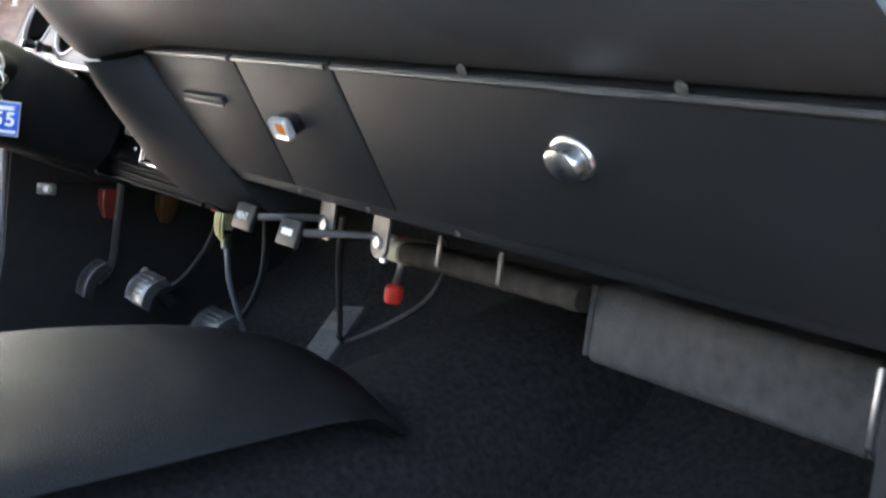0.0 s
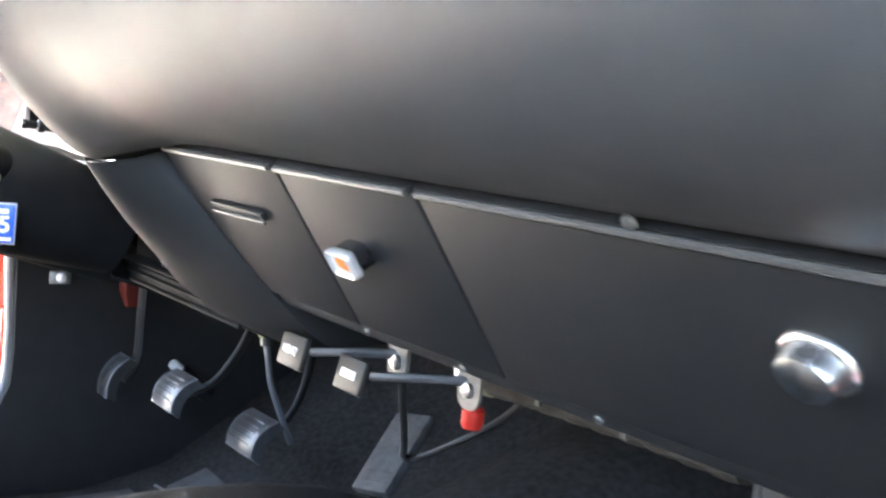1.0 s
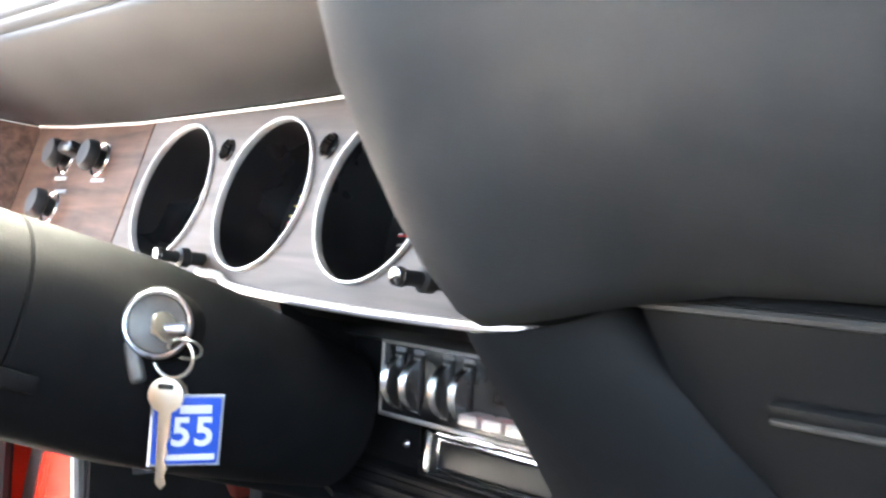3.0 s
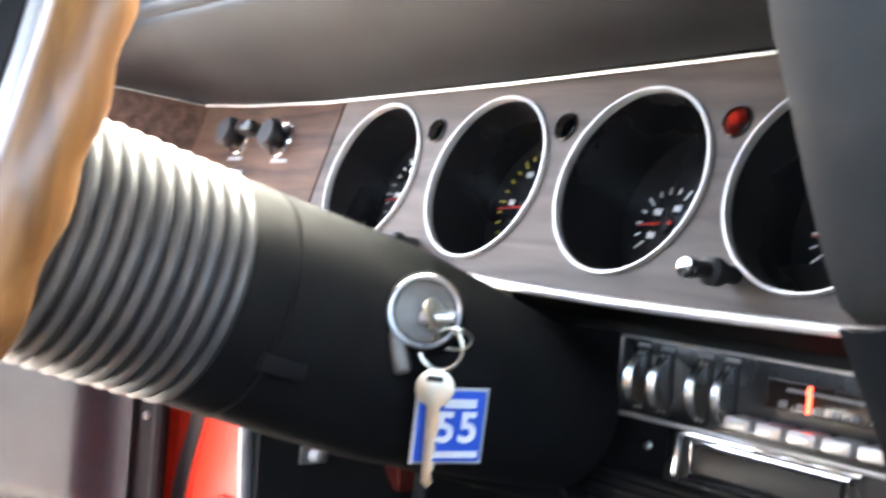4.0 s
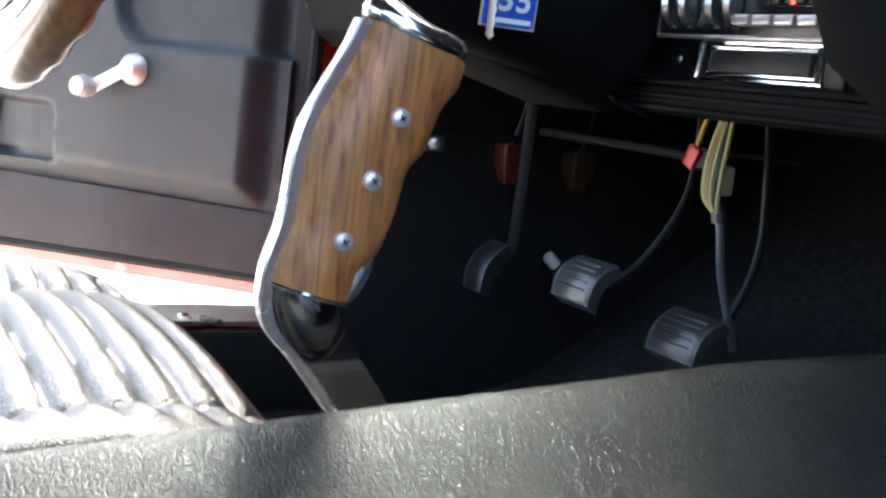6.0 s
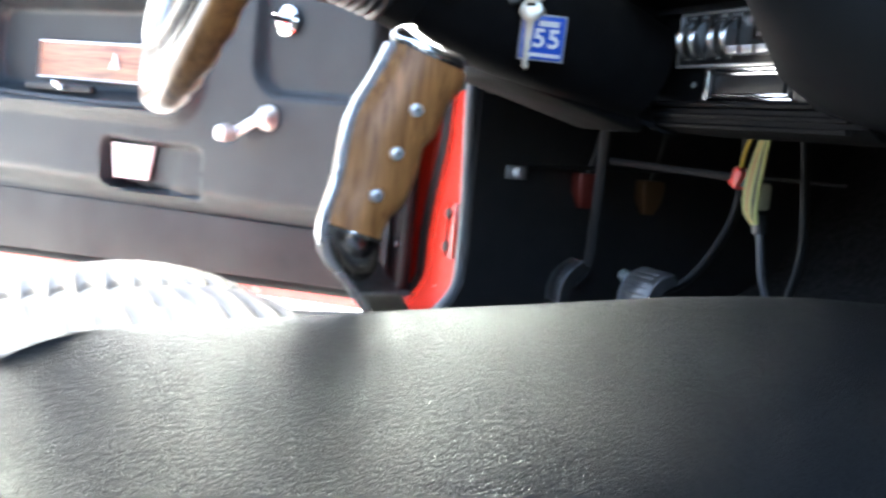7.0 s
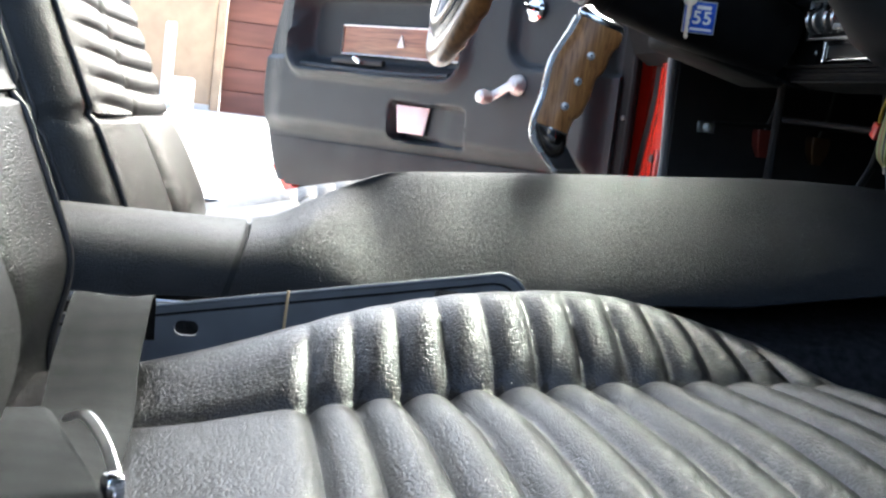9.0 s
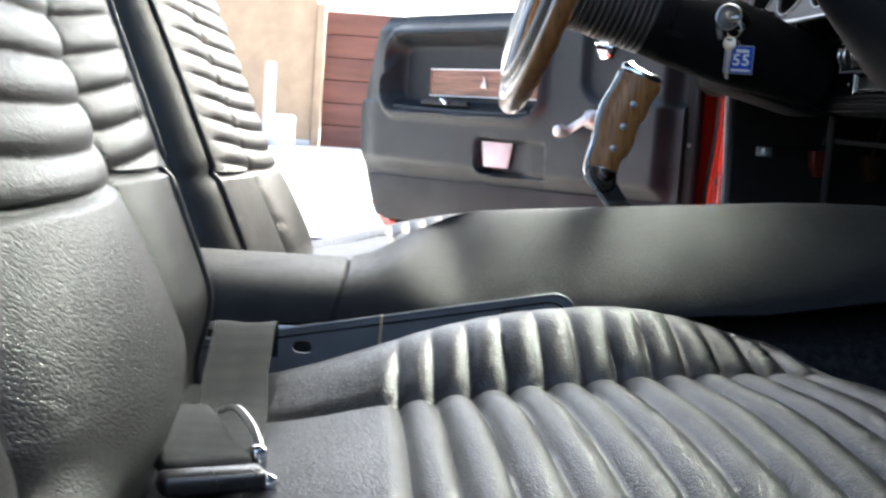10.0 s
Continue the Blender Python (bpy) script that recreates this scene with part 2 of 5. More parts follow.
def tube(points, radius, seg=10, caps=True, loop=False, flat=1.0):
    """A round rod along points; radius one number or one for each point."""
    pts = [Vector(p) for p in points]
    rad = radius if isinstance(radius, (list, tuple)) else [radius] * len(pts)
    rings, up = [], None
    for i, p in enumerate(pts):
        if loop:
            d = (pts[(i + 1) % len(pts)] - pts[i - 1]).normalized()
        else:
            d = (pts[min(i + 1, len(pts) - 1)] - pts[max(i - 1, 0)]).normalized()
        if up is None:
            up = d.orthogonal().normalized()
        up = (up - d * up.dot(d)).normalized()
        side = d.cross(up)
        rings.append([p + rad[i] * (math.cos(a) * up + flat * math.sin(a) * side) for a in (2 * math.pi * k / seg for k in range(seg))])
    return loft(rings, True, caps, loop)


def spline(points, n=8):
    """Catmull-Rom through the points."""
    p = [Vector(q) for q in points]
    p = [2 * p[0] - p[1]] + p + [2 * p[-1] - p[-2]]
    out = []
    for i in range(1, len(p) - 2):
        for k in range(n):
            t = k / n
            out.append(0.5 * (2 * p[i] + (p[i + 1] - p[i - 1]) * t + (2 * p[i - 1] - 5 * p[i] + 4 * p[i + 1] - p[i + 2]) * t * t
                              + (3 * p[i] - p[i - 1] - 3 * p[i + 1] + p[i + 2]) * t ** 3))
    return out + [p[-2]]


def lathe(profile, seg=32, m=None, caps=False):
    """Profile of (radius, height) turned round z."""
    rings = [[(r * math.cos(a), r * math.sin(a), h) for a in (2 * math.pi * k / seg for k in range(seg))] for r, h in profile]
    bm = loft(rings, True, caps)
    if m is not None:
        bmesh.ops.transform(bm, matrix=m, verts=bm.verts)
    return bm


def slab(outline, depth, m=None, bevel=0.0, seg=2):
    """A flat outline in x, y, with thickness along z."""
    bm = bmesh.new()
    f = bm.faces.new([bm.verts.new((x, y, 0)) for x, y in outline])
    r = bmesh.ops.extrude_face_region(bm, geom=[f])
    bmesh.ops.translate(bm, vec=(0, 0, depth), verts=[v for v in r["geom"] if isinstance(v, bmesh.types.BMVert)])
    bmesh.ops.recalc_face_normals(bm, faces=bm.faces)
    if bevel:
        edges = [e for e in bm.edges if abs(e.verts[0].co.z - e.verts[1].co.z) < 1e-6]
        bmesh.ops.bevel(bm, geom=edges, offset=bevel, segments=seg, profile=0.5, affect="EDGES")
    if m is not None:
        bmesh.ops.transform(bm, matrix=m, verts=bm.verts)
    return bm


def rounded(w, h, r, n=5, cx=0.0, cy=0.0):
    """Points of a rounded rectangle."""
    out = []
    for sx, sy, a0 in ((1, 1, 0), (-1, 1, 90), (-1, -1, 180), (1, -1, 270)):
        for k in range(n + 1):
            a = radians(a0 + 90 * k / n)
            out.append((cx + sx * (w / 2 - r) + r * math.cos(a), cy + sy * (h / 2 - r) + r * math.sin(a)))
    return out


def sheet(f, nu, nv, thick=0.004, direction=(0, 0, -1)):
    """A solid skin: f(u, v) for u, v from 0 to 1, with its back moved along a direction."""
    d = Vector(direction) * thick
    bm = bmesh.new()
    top = [[bm.verts.new(f(i / nu, j / nv)) for j in range(nv + 1)] for i in range(nu + 1)]
    low = [[bm.verts.new(v.co + d) for v in row] for row in top]
    for i in range(nu):
        for j in range(nv):
            bm.faces.new((top[i][j], top[i + 1][j], top[i + 1][j + 1], top[i][j + 1]))
            bm.faces.new((low[i][j + 1], low[i + 1][j + 1], low[i + 1][j], low[i][j]))
    for i in range(nu):
        bm.faces.new((top[i][0], low[i][0], low[i + 1][0], top[i + 1][0]))
        bm.faces.new((top[i + 1][nv], low[i + 1][nv], low[i][nv], top[i][nv]))
    for j in range(nv):
        bm.faces.new((top[0][j + 1], low[0][j + 1], low[0][j], top[0][j]))
        bm.faces.new((top[nu][j], low[nu][j], low[nu][j + 1], top[nu][j + 1]))
    return bm


def extrude_x(profile, x0, x1, steps=1):
    """A closed profile of (y, z) drawn from x0 to x1."""
    return loft([[(x0 + (x1 - x0) * k / steps, y, z) for y, z in profile] for k in range(steps + 1)])


def smoothstep(a, b, x):
    t = min(1.0, max(0.0, (x - a) / (b - a)))
    return t * t * (3 - 2 * t)


# ---- surroundings ----
def ground():
    bm = bmesh.new()
    bmesh.ops.create_grid(bm, x_segments=2, y_segments=2, size=300)
    # Unseen beyond the slab; dark so that little light bounces into the passenger side.
    tagged(part("ground", bm, "dimground"), "dark unseen ground added to cut bounced light, flat and bare", "ground", kind="structure")
    tagged(part("driveway", box(39.4, 60, 0.06, 0.01, m=pose(-20.2, 0, -0.005)), "ground"), "pale sunlit concrete driveway slab", "driveway", kind="structure")


def building():
    w = thing("wall_west", "tan block wall of a building across the driveway", "wall", -20, 0, 0, kind="structure")
    part("wall", box(0.3, 12, 4.0, 0.01, m=pose(0, -6.98, 2.0)), "stucco", w)
    part("wall", box(0.3, 12, 1.6, 0.01, m=pose(0, 9.3, 3.2)), "stucco", w)
    part("wall", box(0.3, 8, 2.4, 0.01, m=pose(0, 11.3, 1.2)), "stucco", w)
    part("door_frame", box(0.34, 0.14, 2.5, 0.01, m=pose(0.03, -0.90, 1.25)), "stucco", w, "pale tan door frame")
    part("footing", box(0.5, 12, 0.12, 0.02, m=pose(0.1, -6.98, 0.06)), "ground", w, "pale concrete footing")
    d = thing("garage_door", "red-brown wooden plank garage door, closed", "garage door", -20, 0, 0, kind="structure")
    for k in range(6):
        part("plank", box(0.06, 8.1, 0.392, 0.02, m=pose(0, 3.24, 0.2 + 0.4 * k)), "plank", d)
    part("backing", box(0.04, 8.1, 2.4, 0, m=pose(-0.02, 3.24, 1.2)), "plankdark", d)
    p = thing("bollard", "white painted post beside the garage wall", "post", -18.5, -1.62, 0)
    part("post", lathe([(0.0, 0.0), (0.09, 0.0), (0.09, 1.35), (0.07, 1.4), (0.0, 1.4)], 20), "white", p)
    part("base", lathe([(0.0, 0.0), (0.2, 0.0), (0.2, 0.5), (0.16, 0.55), (0.0, 0.55)], 20, pose(0, 0.25, 0)), "white", p)


# ---- car shell ----
FLOOR = 0.34


def upright(x, outline, thick=0.02):
    """A slab that stands in the y, z plane at x."""
    return slab(outline, thick, m=Matrix(((0, 0, 1, x), (1, 0, 0, 0), (0, 1, 0, 0), (0, 0, 0, 1))))


def east_wall():
    # Out of view; added to hold back low light on the passenger's side.
    w = thing("shade_wall_east", "unseen dark grey low wall, added to dim light from the side", "wall", 2.75, 0, 0, kind="structure")
    part("wall", box(0.3, 9, 0.8, 0.01, m=pose(0.15, 0, 0.40)), "greywall", w)


def north_wall():
    # Out of view; added to darken the windscreen and block low light ahead.
    w = thing("shade_wall_north", "unseen dark grey wall, added to darken what lies ahead", "wall", 0, 6.0, 0, kind="structure")
    part("wall", box(26, 0.3, 2.6, 0.01, m=pose(0.5, 0, 1.3)), "greywall", w)


def shell():
    t = thing("car_floor", "black carpeted car floor with a centre tunnel and toe board", "floor", kind="structure")
    prof = [(-1.3, FLOOR), (0.74, FLOOR), (0.86, FLOOR + 0.03), (1.12, FLOOR + 0.20), (1.26, FLOOR + 0.42), (1.30, FLOOR + 0.42), (1.16, FLOOR + 0.17), (0.88, FLOOR - 0.02), (0.74, FLOOR - 0.04), (-1.3, FLOOR - 0.04)]
    part("carpet", extrude_x(prof, -0.80, 0.80, 8), "carpet", t)
    tun = []
    for y, h in ((-1.3, 0.08), (-0.2, 0.08), (0.1, 0.12), (0.3, 0.145), (0.5, 0.15), (0.8, 0.19), (1.0, 0.27), (1.25, 0.36)):
        tun.append([(x, y, FLOOR - 0.01 + h * max(0.0, math.cos(math.pi / 2 * min(1, abs(x) / 0.172))) ** 0.22) for x in np.linspace(-0.172, 0.172, 25)] + [(0.172, y, FLOOR - 0.05), (-0.172, y, FLOOR - 0.05)])
    part("tunnel", loft(tun), "carpet", t)
    f = part("firewall", box(1.7, 0.04, 0.60, 0.005, m=pose(0.0, 1.30, 0.72)), "black")
    tagged(f, "black painted steel firewall under the dashboard", "firewall", kind="structure")
    # Out of view; closes a gap that let sky light into the footwells.
    cw = part("cowl", box(1.86, 0.36, 0.05, 0.01, 2, m=pose(-0.02, 1.19, 1.02)), "red")
    tagged(cw, "unseen red steel cowl, added to close a light leak", "cowl", kind="structure")
    # Out of view; its span is set to limit light from above.
    r = part("car_roof", sheet(lambda u, v: (-0.63 + 1.26 * u, -0.95 + 1.28 * v, 1.30 + 0.05 * math.sin(math.pi * u) + 0.03 * math.sin(math.pi * v)), 16, 16, 0.03), "black")
    tagged(r, "black headliner of the unseen car roof", "roof", kind="structure")
    b = part("rear_bulkhead", box(1.5, 0.04, 0.62, 0.01, m=pose(0, -1.3, 0.63)), "black")
    tagged(b, "black rear cabin wall behind the seats", "bulkhead", kind="structure")
    for s in (-1, 1):
        q = part("rear_quarter_panel", box(0.06, 0.62, 0.50, 0.02, m=pose(s * 0.74, -1.0, 0.60)), "vinyl")
        tagged(q, "black rear side panel of the cabin", "side panel", kind="structure")
        k = part("kick_panel", upright(s * 0.765 - 0.01, [(0.52, 0.33), (1.29, 0.33), (1.29, 1.04), (0.70, 1.04), (0.630, 0.90), (0.634, 0.60), (0.636, 0.545), (0.633, 0.497), (0.621, 0.470), (0.600, 0.449), (0.575, 0.440), (0.52, 0.438)]), "black")
        tagged(k, "black kick panel beside the footwell", "kick panel", kind="structure")
    for s, y1 in ((-1, 0.585), (1, 0.66)):
        sl = thing("door_sill", "red painted door sill with a bright metal tread plate", "door sill", kind="structure")
        part("sill_body", box(0.082, y1 + 1.3, 0.16, 0.012, 3, m=pose(s * 0.768, (y1 - 1.3) / 2, 0.358)), "red", sl)
        part("rocker", box(0.16, y1 + 1.3, 0.20, 0.03, 3, m=pose(s * 0.870, (y1 - 1.3) / 2, 0.27)), "red", sl)
        part("inner_trim", box(0.014, y1 + 1.32, 0.096, 0.004, 2, m=pose(s * 0.724, (y1 - 1.3) / 2, 0.388)), "black", sl)
        tp = part("tread_plate", box(0.082, y1 + 1.26, 0.006, 0.002, m=pose(s * 0.762, (y1 - 1.3) / 2, 0.4425)), "steel", sl)
        for y in (0.553, 0.42, 0.1, -0.3):
            part("screw", lathe([(0.006, 0.0), (0.005, 0.002), (0.0, 0.003)], 12, pose(s * 0.745, y, 0.4455)), "chrome", tp)


def pillars():
    for s in (-1, 1):
        a = part("windscreen_pillar", tube(spline([(s * 0.90, 0.98, 1.13), (s * 0.79, 0.64, 1.23), (s * 0.64, 0.34, 1.30)]), 0.03, 10), "black")
        tagged(a, "black windscreen pillar", "pillar", kind="structure")
    g = part("windscreen_header", tube(spline([(-0.64, 0.33, 1.30), (0, 0.37, 1.34), (0.64, 0.33, 1.30)]), 0.03, 10), "black")
    tagged(g, "black windscreen header rail", "header", kind="structure")
    w = part("windscreen", sheet(lambda u, v: (-0.85 + 1.7 * u + (0.5 - u) * 0.44 * v, 1.02 - 0.69 * v + 0.05 * math.sin(math.pi * u), 1.245 + 0.085 * v), 12, 6, 0.005), "glass")
    w.visible_shadow = False
    tagged(w, "clear curved car windscreen", "windscreen", kind="structure")


def jamb():
    """The red pillar in which the driver's door hinges: strips that run down and sweep back into the sill."""
    j = thing("door_jamb", "red painted front door pillar with black rubber seals", "door pillar", kind="structure")

    def strip(name, x0, y0, k0, x1, y1, k1, mat, r=0.10, foot=0.452, proud=0.0):
        rows = []
        for k in range(33):
            t = k / 32
            if t < 0.6:
                q, z = 0.0, 0.83 - (0.83 - foot - r) * t / 0.6
            else:
                a = (t - 0.6) / 0.4 * math.pi / 2
                q, z = r * (1 - math.cos(a)), foot + r - r * math.sin(a)
            wob = 0.010 * math.sin(11 * z - 0.6) - 0.034 * smoothstep(0.70, 0.53, z)
            xa, xb = x0 + k0 * wob, x1 + k1 * wob
            rows.append([(xa, y0 - q, z), (xa * 0.7 + xb * 0.3, y0 * 0.7 + y1 * 0.3 - q - proud, z), (xa * 0.35 + xb * 0.65, y0 * 0.35 + y1 * 0.65 - q - 0.6 * proud, z), (xb, y1 - q, z), (xb, y1 - q + 0.02, z), (xa, y0 - q + 0.02, z)])
        part(name, loft(rows), mat, j)
    strip("pillar_inner_face", -0.910, 0.652, 1, -0.775, 0.632, 0, "red", r=0.055, foot=0.438, proud=0.009)
    strip("inner_seal", -0.958, 0.660, 1, -0.910, 0.651, 1, "seal", r=0.045, foot=0.442, proud=0.005)
    strip("pillar_outer_face", -1.07, 0.680, 1, -0.958, 0.661, 1, "red", r=0.03, foot=0.446, proud=0.004)
    part("edge_trim", tube(spline([(-0.768, 0.622, 0.83), (-0.768, 0.624, 0.72), (-0.768, 0.631, 0.60), (-0.768, 0.632, 0.545), (-0.768, 0.630, 0.497), (-0.768, 0.619, 0.472), (-0.768, 0.598, 0.450), (-0.768, 0.575, 0.441)]), 0.008, 10), "grey", j, "grey edge trim")
    h = part("check_plate", box(0.035, 0.008, 0.075, 0.006, 2, m=pose(-0.803, 0.629, 0.56, 0, 0, -6)), "red", j, "red hinge plate")
    for dz in (-0.022, 0.022):
        part("bolt", lathe([(0.007, 0.0), (0.007, 0.004), (0.0, 0.006)], 8, pose(-0.804, 0.624, 0.56 + dz, 90)), "black", h)


# ---- driver's door ----
DH = Vector((-0.945, 0.61, 0))
DT = Vector((-1.944, -0.055, 0))


def drivers_door():
    u = (DT - DH).normalized()
    n = Vector((-u.y, u.x, 0))
    if n.y > 0:
        n = -n
    at = Matrix(((u.x, 0, n.x, DH.x), (u.y, 0, n.y, DH.y), (0, 1, 0, 0), (0, 0, 0, 1)))
    d = new("door_1")
    d.matrix_basis = at
    tagged(d, "open red car door with charcoal vinyl trim panel and wood inlay", "car door", kind="structure")
    part("door_shell", slab([(0.0, 0.418), (1.05, 0.362), (1.13, 0.43), (1.185, 0.66), (1.08, 0.905), (1.05, 0.92), (0.0, 0.93)], -0.12, m=pose(0, 0, -0.075), bevel=0.02), "red", d)
    part("door_edge", slab([(0.0, 0.418), (1.05, 0.362), (1.13, 0.43), (1.08, 0.42), (1.03, 0.385), (0.0, 0.432)], -0.06, m=pose(0, 0, -0.018)), "red", d)

    def inside(a, b, cx, cy, w, h, r):
        """Distance inside a rounded rectangle, in metres (minus: outside)."""
        qx, qy = abs(a - cx) - w / 2 + r, abs(b - cy) - h / 2 + r
        return r - math.hypot(max(qx, 0), max(qy, 0)) - min(max(qx, qy), 0)

    def height(a, b):
        h = 0.030 * smoothstep(0.515, 0.56, b) - 0.02 * smoothstep(0.88, 0.915, b)
        h *= smoothstep(0.05, 0.085, a) * (1 - 0.6 * smoothstep(1.06, 1.16, a))
        # upper front panel set back behind a rounded lip
        h -= 0.016 * smoothstep(0.0, 0.012, inside(a, b, 0.12, 0.86, 0.37, 0.29, 0.06))
        # long recess with its raised lip
        q = inside(a, b, 0.735, 0.775, 0.61, 0.19, 0.055)
        h += 0.014 * smoothstep(-0.03, -0.006, q) * (1 - smoothstep(-0.004, 0.004, q)) - 0.050 * smoothstep(0.0, 0.03, q)
        # tail corner panel
        h -= 0.010 * smoothstep(0.0, 0.006, (a - 1.03) + 0.42 * (b - 0.80)) * smoothstep(0.695, 0.705, b)
        # pull pocket
        q = inside(a, b, 0.525, 0.583, 0.250, 0.090, 0.02)
        h -= 0.045 * smoothstep(0.0, 0.01, q) * (0.35 + 0.65 * smoothstep(0.45, 0.60, a))
        return h

    def panel(s, t):
        b = 0.446 - 0.050 * s + t * (0.474 + 0.050 * s)
        end = 1.05 + 0.12 * math.sin(math.pi * min(1, max(0, (b - 0.36) / 0.58))) ** 0.7
        a = 0.035 + s * (end - 0.035)
        return (a, b, height(a, b) - 0.012)
    part("trim_panel", sheet(panel, 170, 100, 0.012, (0, 0, -1)), "door_vinyl", d, angle=60)
    part("kick_strip", slab([(0.03, 0.445), (1.045, 0.390), (1.10, 0.44), (1.125, 0.505), (0.03, 0.525)], 0.004, m=pose(0, 0, -0.010), bevel=0.0015), "kick", d, "mid-grey lower kick strip")
    inl = part("inlay", box(0.440, 0.066, 0.006, 0.002, m=pose(0.675, 0.754, -0.028)), "doorwood", d, "wood-grain inlay with a bright frame")
    fr = [(-0.220, -0.033), (0.220, -0.033), (0.220, 0.033), (-0.220, 0.033)]
    part("inlay_frame", tube([(0.675 + x, 0.754 + y, -0.024) for x, y in fr], 0.0025, 8, loop=True), "silver", inl)
    part("badge", slab([(-0.012, -0.012), (0.012, -0.012), (0.0, 0.016)], 0.003, m=pose(0.680, 0.755, -0.025)), "silver", inl, "small bright emblem")
    rel = part("release_pocket", box(0.19, 0.014, 0.012, 0.003, m=pose(0.80, 0.703, 0.0)), "black", d, "black door release lever")
    part("release_tab", box(0.03, 0.009, 0.010, 0.003, m=pose(0.79, 0.707, 0.010, 0, 0, 25)), "chrome", rel)
    part("armrest_lip", tube(spline([(1.0, 0.688, 0.012), (0.8, 0.683, 0.016), (0.6, 0.682, 0.018), (0.47, 0.688, 0.012)]), 0.007, 8), "door_vinyl", d)
    part("pull_cup", slab([(-0.044, 0.030), (0.050, 0.030), (0.040, -0.030), (-0.034, -0.030)], 0.006, m=pose(0.592, 0.588, -0.010, 0, -10, 0), bevel=0.002), "white", d, "pale plastic pull-cup insert")
    # window crank
    cr = part("window_crank", lathe([(0.0, 0.0), (0.022, 0.0), (0.02, 0.012), (0.012, 0.022), (0.0, 0.024)], 24, pose(0.262, 0.684, 0.014)), "silver", d, "chrome window crank")
    part("crank_arm", box(0.078, 0.018, 0.009, 0.004, 3, m=pose(0.290, 0.670, 0.034, 0, 0, -27)), "silver", cr)
    part("crank_knob", lathe([(0.0, 0.0), (0.012, 0.0), (0.015, 0.014), (0.012, 0.027), (0.0, 0.03)], 20, pose(0.320, 0.655, 0.036)), "silver", cr)
    kn = part("mirror_control", lathe([(0.0, 0.0), (0.022, 0.0), (0.024, 0.004), (0.017, 0.008), (0.010, 0.004), (0.0, 0.004)], 28, pose(0.250, 0.834, 0.006)), "chrome", d, "chrome mirror control bezel")
    part("stalk", tube([(0.250, 0.834, 0.01), (0.262, 0.838, 0.028)], 0.005, 10), "chrome", kn)
    for z in (0.52, 0.645, 0.79, 0.44):
        part("screw", lathe([(0.0050, 0.0), (0.0042, 0.002), (0.0, 0.003)], 12, pose(0.022, z, -0.02)), "lockgrey", d)
    part("edge_strip", box(0.040, 0.49, 0.012, 0.004, m=pose(0.020, 0.672, -0.026)), "seal", d)
    part("lower_seal", tube(spline([(0.006, 0.90, -0.02), (0.006, 0.52, -0.02), (0.015, 0.455, -0.02), (0.06, 0.438, -0.02), (1.0, 0.385, -0.02)]), 0.008, 8), "seal", d)


def passengers_door():
    # Out of view; mirrors the driver's door and blocks light from the front right.
    d = thing("door_2", "unseen open red passenger door with plain charcoal trim", "car door", 0.945, 0.61, 0, 0, 0, -33.7, kind="structure")
    out = [(-0.03, 0.418), (1.05, 0.362), (1.13, 0.43), (1.185, 0.66), (1.08, 0.905), (1.05, 0.92), (-0.03, 0.93)]
    up = Matrix(((1, 0, 0, 0), (0, 0, -1, 0), (0, 1, 0, 0), (0, 0, 0, 1)))
    part("door_shell", slab(out, -0.10, m=up @ pose(0, 0, -0.04), bevel=0.02), "red", d)
    part("trim_panel", slab(out, 0.03, m=up @ pose(0, 0, -0.035), bevel=0.012), "door_vinyl", d)


ground()
building()
east_wall()
north_wall()
shell()
pillars()
jamb()
drivers_door()
passengers_door()


# ---- dashboard ----
VP = Matrix(((1, 0, 0, 0), (0, 0.309, -0.951, 0.599), (0, 0.951, 0.309, 0.905), (0, 0, 0, 1)))  # gauge panel: x, up the slope, out of it
LP = Matrix(((1, 0, 0, 0), (0, -0.586, -0.810, 0.523), (0, 0.810, -0.586, 0.864), (0, 0, 0, 1)))  # lower panel: x, up the slope, out of it


def holed(outline, holes, depth, m):
    """A slab with holes through it."""
    bm = bmesh.new()
    edges = []
    for loop_ in [outline] + holes:
        vs = [bm.verts.new((x, y, 0)) for x, y in loop_]
        edges += [bm.edges.new((vs[i], vs[(i + 1) % len(vs)])) for i in range(len(vs))]
    bmesh.ops.triangle_fill(bm, edges=edges, use_beauty=True)
    r = bmesh.ops.extrude_face_region(bm, geom=bm.faces[:])
    bmesh.ops.translate(bm, vec=(0, 0, depth), verts=[v for v in r["geom"] if isinstance(v, bmesh.types.BMVert)])
    bmesh.ops.transform(bm, matrix=m, verts=bm.verts)
    return bm


def circle(cx, cy, r, n=40):
    return [(cx + r * math.cos(2 * math.pi * k / n), cy + r * math.sin(2 * math.pi * k / n)) for k in range(n)]


GAUGES = (-0.546, -0.4065, -0.2725, -0.142)
TOP = [(-0.892, 0.0685), (-0.80, 0.0645), (-0.65, 0.0625), (-0.42, 0.0665), (-0.20, 0.073), (-0.088, 0.076)]  # upper edge of the gauge panel: x, up the slope


